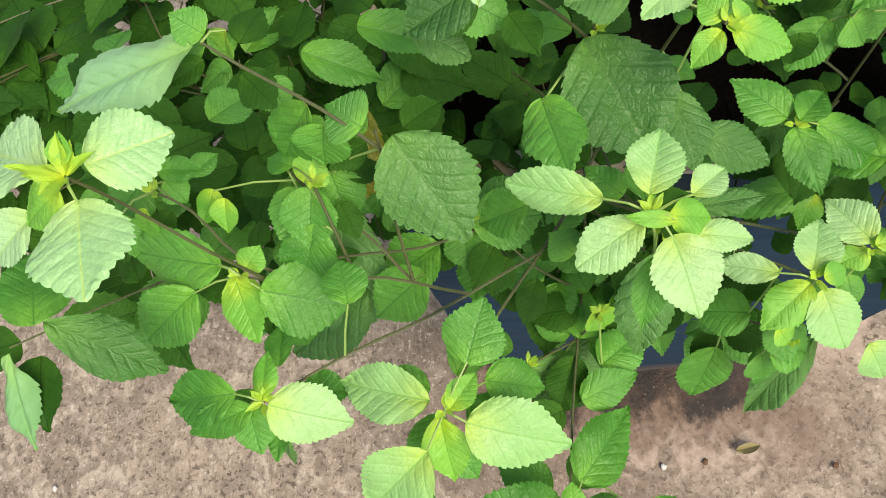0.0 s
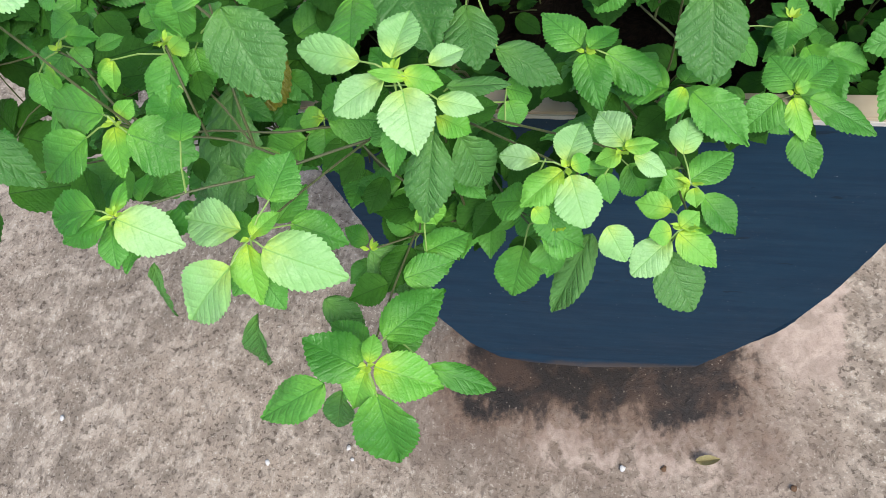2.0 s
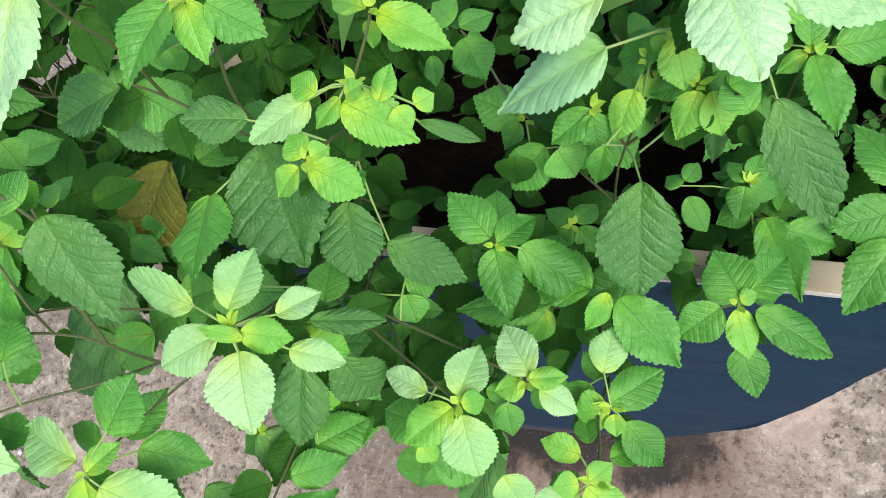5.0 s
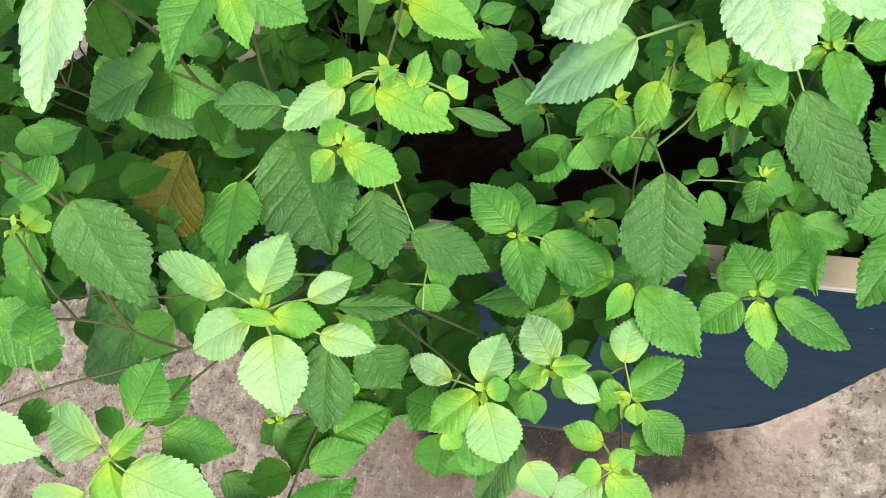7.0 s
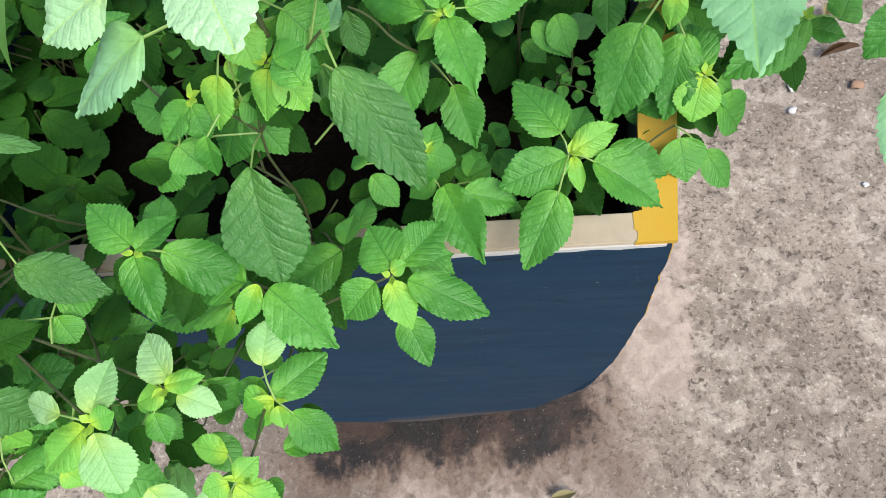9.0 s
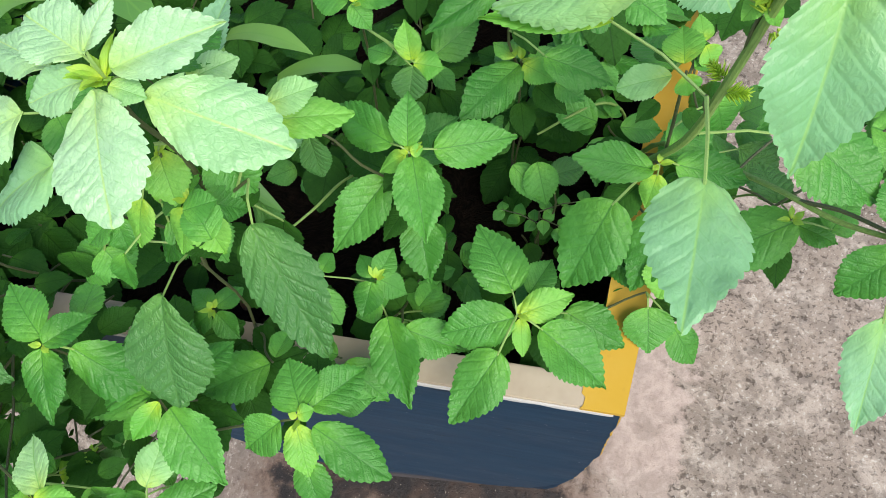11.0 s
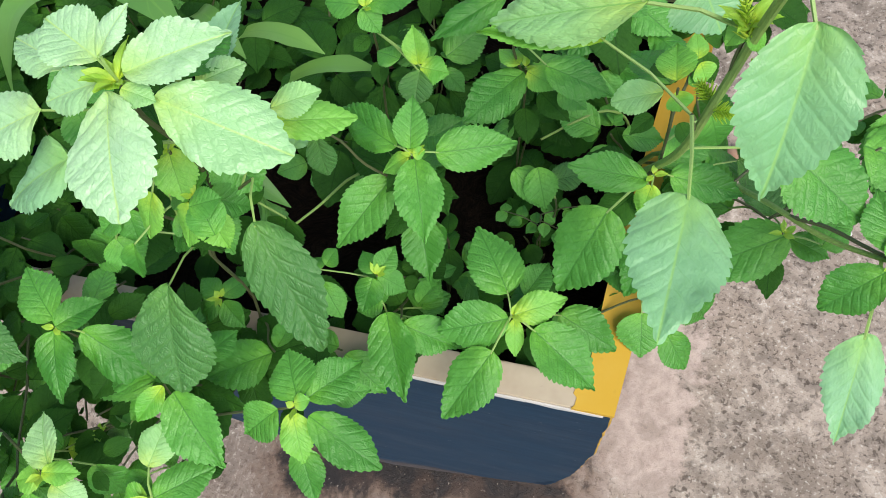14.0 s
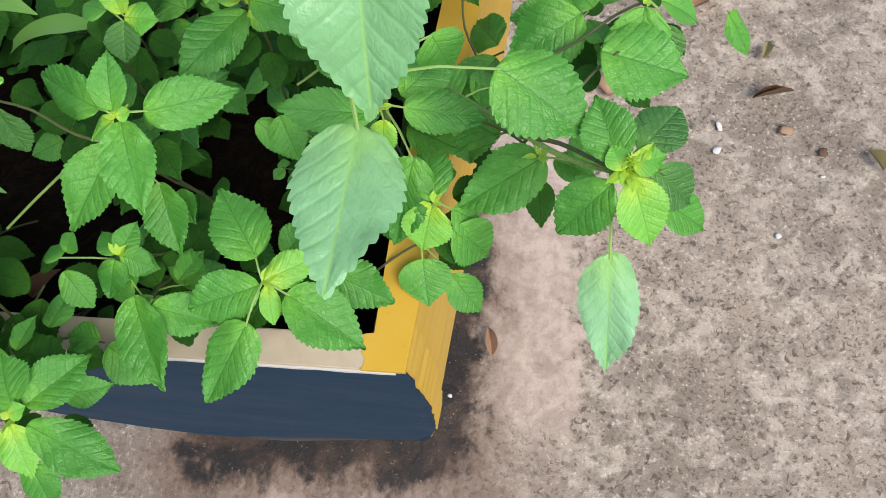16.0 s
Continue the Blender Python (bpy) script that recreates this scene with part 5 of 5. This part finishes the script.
sprig((0.043, -0.152, 1.09), [
    ((0.03, -0.153, 1.09), (0.06, -0.159, 1.07), 0.027, 'm'),
    ((0.032, -0.156, 1.07), (0.038, -0.171, 1.055), 0.023, 'm'),
    ((0.083, -0.105, 1.09), (0.096, -0.119, 1.07), 0.022, 'm'),
    ((0.111, -0.103, 1.08), (0.099, -0.119, 1.07), 0.019, 'm'),
    ((0.052, -0.122, 1.09), (0.067, -0.135, 1.075), 0.019, 'm'),
])
sprig((-0.055, -0.127, 1.06), [
    ((-0.055, -0.155, 1.04), (-0.026, -0.131, 1.03), 0.028, 'm'),
    ((-0.056, -0.123, 1.06), (-0.048, -0.135, 1.04), 0.022, 'y'),
    ((-0.197, -0.106, 1.06), (-0.259, -0.142, 1.03), 0.044, 'd'),
    ((-0.156, -0.106, 1.09), (-0.192, -0.128, 1.07), 0.033, 'm'),
    ((-0.071, -0.106, 1.11), (-0.084, -0.097, 1.12), 0.020, 'm'),
])
sprig((-0.226, -0.112, 1.12), [
    ((-0.229, -0.134, 1.12), (-0.223, -0.152, 1.1), 0.028, 'm'),
    ((-0.198, -0.106, 1.17), (-0.217, -0.134, 1.15), 0.028, 'm'),
    ((-0.205, -0.087, 1.18), (-0.197, -0.073, 1.18), 0.019, 'y'),
    ((-0.215, -0.054, 1.18), (-0.2, -0.066, 1.17), 0.026, 'y'),
    ((-0.23, -0.027, 1.18), (-0.218, -0.039, 1.17), 0.020, 'm'),
])
sprig((-0.201, 0.021, 1.06), [
    ((-0.203, 0.028, 1.06), (-0.231, -0.032, 1.03), 0.055, 'o'),
])

sprig((-0.1, 0.02, 1.1), [
    ((-0.193, 0.041, 1.13), (-0.139, 0.033, 1.12), 0.026, 'm'),
    ((-0.234, 0.04, 1.11), (-0.183, 0.029, 1.09), 0.027, 'm'),
    ((-0.295, -0.0, 1.1), (-0.272, 0.027, 1.09), 0.028, 'm'),
], lower=0, bud=0)
sprig((0.3, 0.13, 1.03), [
    ((0.294, 0.134, 1.045), (0.321, 0.15, 1.04), 0.018, 'd'),
    ((0.273, 0.126, 1.07), (0.298, 0.111, 1.05), 0.016, 'm'),
], lower=0, bud=0)
sprig((0.147, 0.018, 1.2), [
    ((0.148, 0.015, 1.2), (0.14, -0.003, 1.182), 0.016, 'y'),
    ((0.153, 0.015, 1.2), (0.163, 0.001, 1.182), 0.017, 'y'),
    ((0.152, 0.019, 1.2), (0.172, 0.023, 1.188), 0.016, 'm'),
    ((0.146, 0.02, 1.2), (0.135, 0.041, 1.2), 0.015, 'm'),
    ((0.146, 0.018, 1.2), (0.124, 0.02, 1.19), 0.013, 'm'),
], lower=0)
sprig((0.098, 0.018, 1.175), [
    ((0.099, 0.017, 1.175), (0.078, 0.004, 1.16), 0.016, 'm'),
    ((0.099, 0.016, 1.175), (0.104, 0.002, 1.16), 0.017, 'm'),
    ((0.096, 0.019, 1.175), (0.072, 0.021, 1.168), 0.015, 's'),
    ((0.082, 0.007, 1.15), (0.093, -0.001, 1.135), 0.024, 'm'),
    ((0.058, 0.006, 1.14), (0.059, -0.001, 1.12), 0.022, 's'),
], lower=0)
sprig((0.168, 0.095, 1.14), [
    ((0.167, 0.093, 1.14), (0.172, 0.077, 1.115), 0.016, 'd'),
    ((0.152, 0.087, 1.13), (0.162, 0.103, 1.14), 0.014, 'g'),
], lower=0, bud=0)

sprig((0.272, 0.176, 1.108), [
    ((0.287, 0.157, 1.14), (0.326, 0.147, 1.14), 0.023, 'm', (0.0, -0.2, 1.0)),
    ((0.273, 0.173, 1.11), (0.293, 0.166, 1.106), 0.016, 'y'),
    ((0.268, 0.176, 1.112), (0.253, 0.186, 1.114), 0.013, 'y'),
    ((0.293, 0.176, 1.09), (0.312, 0.168, 1.085), 0.016, 'm'),
], lower=0, bud=0)
sprig((0.362, 0.14, 1.182), [
    ((0.355, 0.141, 1.16), (0.333, 0.165, 1.16), 0.026, 'm'),
    ((0.364, 0.14, 1.185), (0.361, 0.153, 1.19), 0.010, 'y'),
    ((0.365, 0.138, 1.185), (0.371, 0.134, 1.175), 0.012, 'y'),
], lower=0, bud=0)
sprig((-0.004, 0.022, 1.243), [
    ((0.0, 0.02, 1.243), (0.035, 0.008, 1.238), 0.019, 'y'),
    ((-0.006, 0.022, 1.243), (-0.029, 0.032, 1.24), 0.013, 'y'),
    ((-0.006, 0.022, 1.235), (-0.007, 0.017, 1.22), 0.009, 'y'),
    ((0.001, 0.022, 1.225), (0.007, 0.02, 1.215), 0.009, 'm'),
], lower=0, bud=4)
sprig((0.015, 0.091, 1.14), [
    ((0.017, 0.085, 1.14), (0.034, 0.064, 1.13), 0.025, 'm'),
    ((0.014, 0.093, 1.14), (0.033, 0.108, 1.14), 0.017, 'm'),
    ((0.009, 0.097, 1.14), (-0.003, 0.103, 1.15), 0.021, 'm'),
    ((-0.022, 0.129, 1.06), (-0.018, 0.109, 1.05), 0.014, 'm'),
], lower=0, bud=0)

# ---- the dense lower foliage ----
rng = random.Random(11)


def bush(count, xr, yr, zr, size, kinds):
    """Small sprigs low between the stems: pairs of leaves round a short shoot."""
    for _ in range(count):
        c = Vector((rng.uniform(*xr), rng.uniform(*yr), rng.uniform(*zr)))
        bare = rng.random() < 0.6 and -0.05 < c.x < 0.23 and -0.01 < c.y < 0.15  # gaps behind the front rim
        turn, blades = rng.uniform(0, 6.28), []
        k = rng.choice(kinds)
        for i in range(rng.choice((4, 5, 6))):
            a = turn + i * 1.57 + rng.uniform(-0.3, 0.3)
            s = size * rng.uniform(0.6, 1.15) * (1.0 if i < 4 else 0.5)
            d = Vector((math.cos(a), math.sin(a), rng.uniform(-0.45, 0.25)))
            blades.append((c + d * 0.008, c + d * s, s * rng.uniform(0.50, 0.64), k, (rng.uniform(-0.4, 0.4), rng.uniform(-0.6, 0.2), 1)))
        if not bare:
            sprig(c, blades, thick=0.0009, lower=0, bud=0)


# mostly the shaded leaf copy, so the gaps between the stems go dark
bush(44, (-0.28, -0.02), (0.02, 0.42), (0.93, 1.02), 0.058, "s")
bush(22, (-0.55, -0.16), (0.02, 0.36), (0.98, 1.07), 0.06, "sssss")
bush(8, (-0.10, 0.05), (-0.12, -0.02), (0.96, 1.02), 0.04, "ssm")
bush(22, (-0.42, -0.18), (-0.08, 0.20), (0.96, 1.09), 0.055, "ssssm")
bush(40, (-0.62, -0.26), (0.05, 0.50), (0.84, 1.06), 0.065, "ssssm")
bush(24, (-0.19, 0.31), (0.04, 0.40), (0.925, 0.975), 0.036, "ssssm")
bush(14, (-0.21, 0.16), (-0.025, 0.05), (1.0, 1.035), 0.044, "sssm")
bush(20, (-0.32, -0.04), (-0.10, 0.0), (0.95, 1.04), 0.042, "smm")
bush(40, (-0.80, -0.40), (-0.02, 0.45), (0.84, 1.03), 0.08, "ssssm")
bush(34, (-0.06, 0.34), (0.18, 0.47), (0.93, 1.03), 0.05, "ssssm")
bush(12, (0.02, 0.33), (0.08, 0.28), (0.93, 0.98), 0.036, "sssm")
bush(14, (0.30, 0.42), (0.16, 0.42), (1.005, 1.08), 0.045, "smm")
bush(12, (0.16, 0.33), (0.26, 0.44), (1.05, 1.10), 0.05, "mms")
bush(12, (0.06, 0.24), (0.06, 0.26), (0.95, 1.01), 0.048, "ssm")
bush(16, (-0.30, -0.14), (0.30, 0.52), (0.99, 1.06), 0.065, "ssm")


for plant in PLANTS:  # a root that bears no shoot
    if not plant.children:
        bpy.data.objects.remove(plant)


# ---- small weed with paired leaflets ----
weed = base_empty("pinnate_weed", (0.29, 0.13, 0.90), "small weed with paired round leaflets growing in the planter soil", "plant")
for way, rise, reach in ((1.0, 0.10, 0.034), (2.3, 0.08, 0.03), (-0.4, 0.09, 0.032)):
    d = Vector((math.cos(way), math.sin(way) * 0.5 - 0.2, 0.0)).normalized()
    bm = bmesh.new()
    line = [Vector((0, 0, 0)), Vector((0, 0, rise)), Vector((0, 0, rise + 0.004)) + d * reach * 0.5, Vector((0, 0, rise)) + d * reach]
    tube(bm, line, 0.0006, 0.0004, 5)
    rachis = part("stem", bm, STEM, weed)
    for i in range(3):
        for sign in (-1, 1):
            a = line[1].lerp(line[3], 0.12 + 0.4 * i) + Vector(weed.location)
            b = a + (Vector((-d.y, d.x, 0.1)) * sign + d * picker.uniform(0.2, 0.7)).normalized() * picker.uniform(0.009, 0.012)
            leaf(rachis, a, b, 0.0085, "m", (0, 0, 1))


# ---- strap-leaved plant ----
lily = base_empty("strap_leaf_plant", (-0.13, 0.37, 0.90), "strap-leaved green plant growing at the back of the planter", "plant")


def strap(a, b, rise, width):
    """An arching blade from a to b."""
    bm = bmesh.new()
    uv = bm.loops.layers.uv.new("UVMap")
    a, b = Vector(a), Vector(b)
    o = Vector(lily.location)
    n, rows = 16, []
    across = (b - a).cross(Vector((0, 0, 1))).normalized()
    for i in range(n + 1):
        t = i / n
        p = a.lerp(b, t) + Vector((0, 0, rise * 4 * t * (1 - t))) - o
        w = width * 0.5 * min(1.0, (1 - t) * 3.2 + 0.04) * (0.75 + 0.25 * t)
        rows.append([bm.verts.new(p + across * (w * k) + Vector((0, 0, 0.22 * w * abs(k)))) for k in (-1, -0.5, 0, 0.5, 1)])
    for i in range(n):
        for k in range(4):
            f = bm.faces.new((rows[i][k], rows[i][k + 1], rows[i + 1][k + 1], rows[i + 1][k]))
            f.smooth = True
            for lp, (u, v) in zip(f.loops, ((k, i), (k + 1, i), (k + 1, i + 1), (k, i + 1))):
                lp[uv].uv = (0.3 + u * 0.1, v / n)
    return part("blade", bm, STRAP, lily)


strap((-0.07, 0.239, 1.1), (0.052, 0.159, 1.12), 0.02, 0.036)
strap((-0.04, 0.177, 1.13), (-0.083, 0.115, 1.08), 0.03, 0.026)
strap((-0.022, 0.23, 1.08), (0.081, 0.212, 1.11), 0.012, 0.02)
strap((0.052, 0.209, 1.06), (0.129, 0.187, 1.08), 0.012, 0.018)
strap((0.095, 0.182, 1.05), (0.167, 0.186, 1.07), 0.012, 0.016)
strap((-0.022, 0.267, 1.06), (-0.047, 0.225, 1.09), 0.02, 0.03)
strap((0.002, 0.229, 1.05), (0.05, 0.201, 1.04), 0.02, 0.02)
strap((0.079, 0.086, 1.1), (0.141, 0.07, 1.08), 0.012, 0.017)


# ---- litter on the ground ----
def chip(place, size, mat, label, category, flat=0.35, long=1.0):
    """A small irregular chip."""
    bm = bmesh.new()
    bmesh.ops.create_icosphere(bm, subdivisions=2, radius=0.5)
    k = Vector((place[0] * 50, place[1] * 50, 0))
    for v in bm.verts:
        v.co *= 0.8 + 0.5 * noise.noise(v.co * 2.2 + k)
        v.co = Vector((v.co.x * size * long, v.co.y * size, v.co.z * size * flat))
    for f in bm.faces:
        f.smooth = True
    ob = part(category.replace(" ", "_"), bm, mat)
    low = min(v.co.z for v in ob.data.vertices)
    ob.location = (*place, 0.004 - low)
    ob.rotation_euler.z = noise.noise(k) * 6
    return tagged(ob, label, category, "litter on the ground")


CHIP = "small white chip lying on the concrete"
for place, size, long in (((0.831, 0.655), 0.022, 1.1), ((0.838, 0.710), 0.014, 2.2), ((0.942, 0.473), 0.013, 1.2), ((1.037, 0.605), 0.010, 1.3),
                          ((0.148, -0.141), 0.014, 1.0), ((-1.048, -0.16), 0.012, 1.2), ((-0.393, -0.158), 0.013, 1.0), ((0.321, 0.12), 0.009, 1.3),
                          ((0.528, 0.778), 0.017, 1.2), ((0.514, 0.69), 0.019, 1.1), ((-0.382, -0.18), 0.008, 1.2), ((-0.559, -0.204), 0.010, 1.5)):
    chip(place, size, CHALK, CHIP, "stone chip", long=long)
for place, size in (((0.97, 0.706), 0.030), ((0.454, -0.145), 0.014), ((0.224, -0.135), 0.013), ((1.041, 0.659), 0.022)):
    chip(place, size, TAN if size > 0.025 else BROWN, "small brown crumb lying on the concrete", "crumb", 0.25, 1.2)
chip((0.515, 0.796), 0.055, CHALK, "pale broken stone lying on the concrete", "stone", 0.6)
chip((0.605, 0.80), 0.060, TAN, "broken reddish brick piece lying on the concrete", "brick piece", 0.6)


def dry_leaf(place, length, mat, curl, label, turn, wide=0.4):
    """A curled dead leaf lying on the ground."""
    me = leaf_mesh("dead_leaf", mat, 0.45, 0.6, 0.95, 9, 0.04, 2.2 * curl, 0.2, 0.1, 0.01, 0.05, 0.4, int(turn))
    ob = new("dead_leaf", me)
    ob.matrix_basis = Matrix.Translation((*place, 0.012)) @ pose(0, 0, 0, 8, 6, turn) @ Matrix.Diagonal((length * wide, length, length, 1))
    return tagged(ob, label, "dead leaf", "litter on the ground")


dry_leaf((0.905, 0.775), 0.085, BROWN, 0.9, "curled dark brown dead leaf lying on the concrete", -78, 0.15)
dry_leaf((0.93, 0.87), 0.045, OLIVE, 0.6, "withered olive leaf scrap lying on the concrete", -20)
dry_leaf((0.78, 0.99), 0.09, TAN, 0.8, "dry tan dead leaf lying on the concrete", -60)
dry_leaf((1.15, 0.62), 0.05, OLIVE, 0.8, "withered olive leaf scrap lying on the concrete", 30)
dry_leaf((0.28, -0.115), 0.045, OLIVE, 0.5, "yellowed leaf scrap lying on the concrete", -80)
dry_leaf((0.395, 0.20), 0.055, TAN, 0.8, "dry tan dead leaf lying beside the planter", 10)
for place, turn in ((0.285, 0.1), 70), ((0.06, 0.05), -40), ((0.24, 0.045), 15), ((0.14, 0.3), 110):
    scrap = dry_leaf(place, 0.03, BROWN, 0.7, "shrivelled brown leaf lying on the planter soil", turn, 0.5)
    scrap.location.z = 0.915
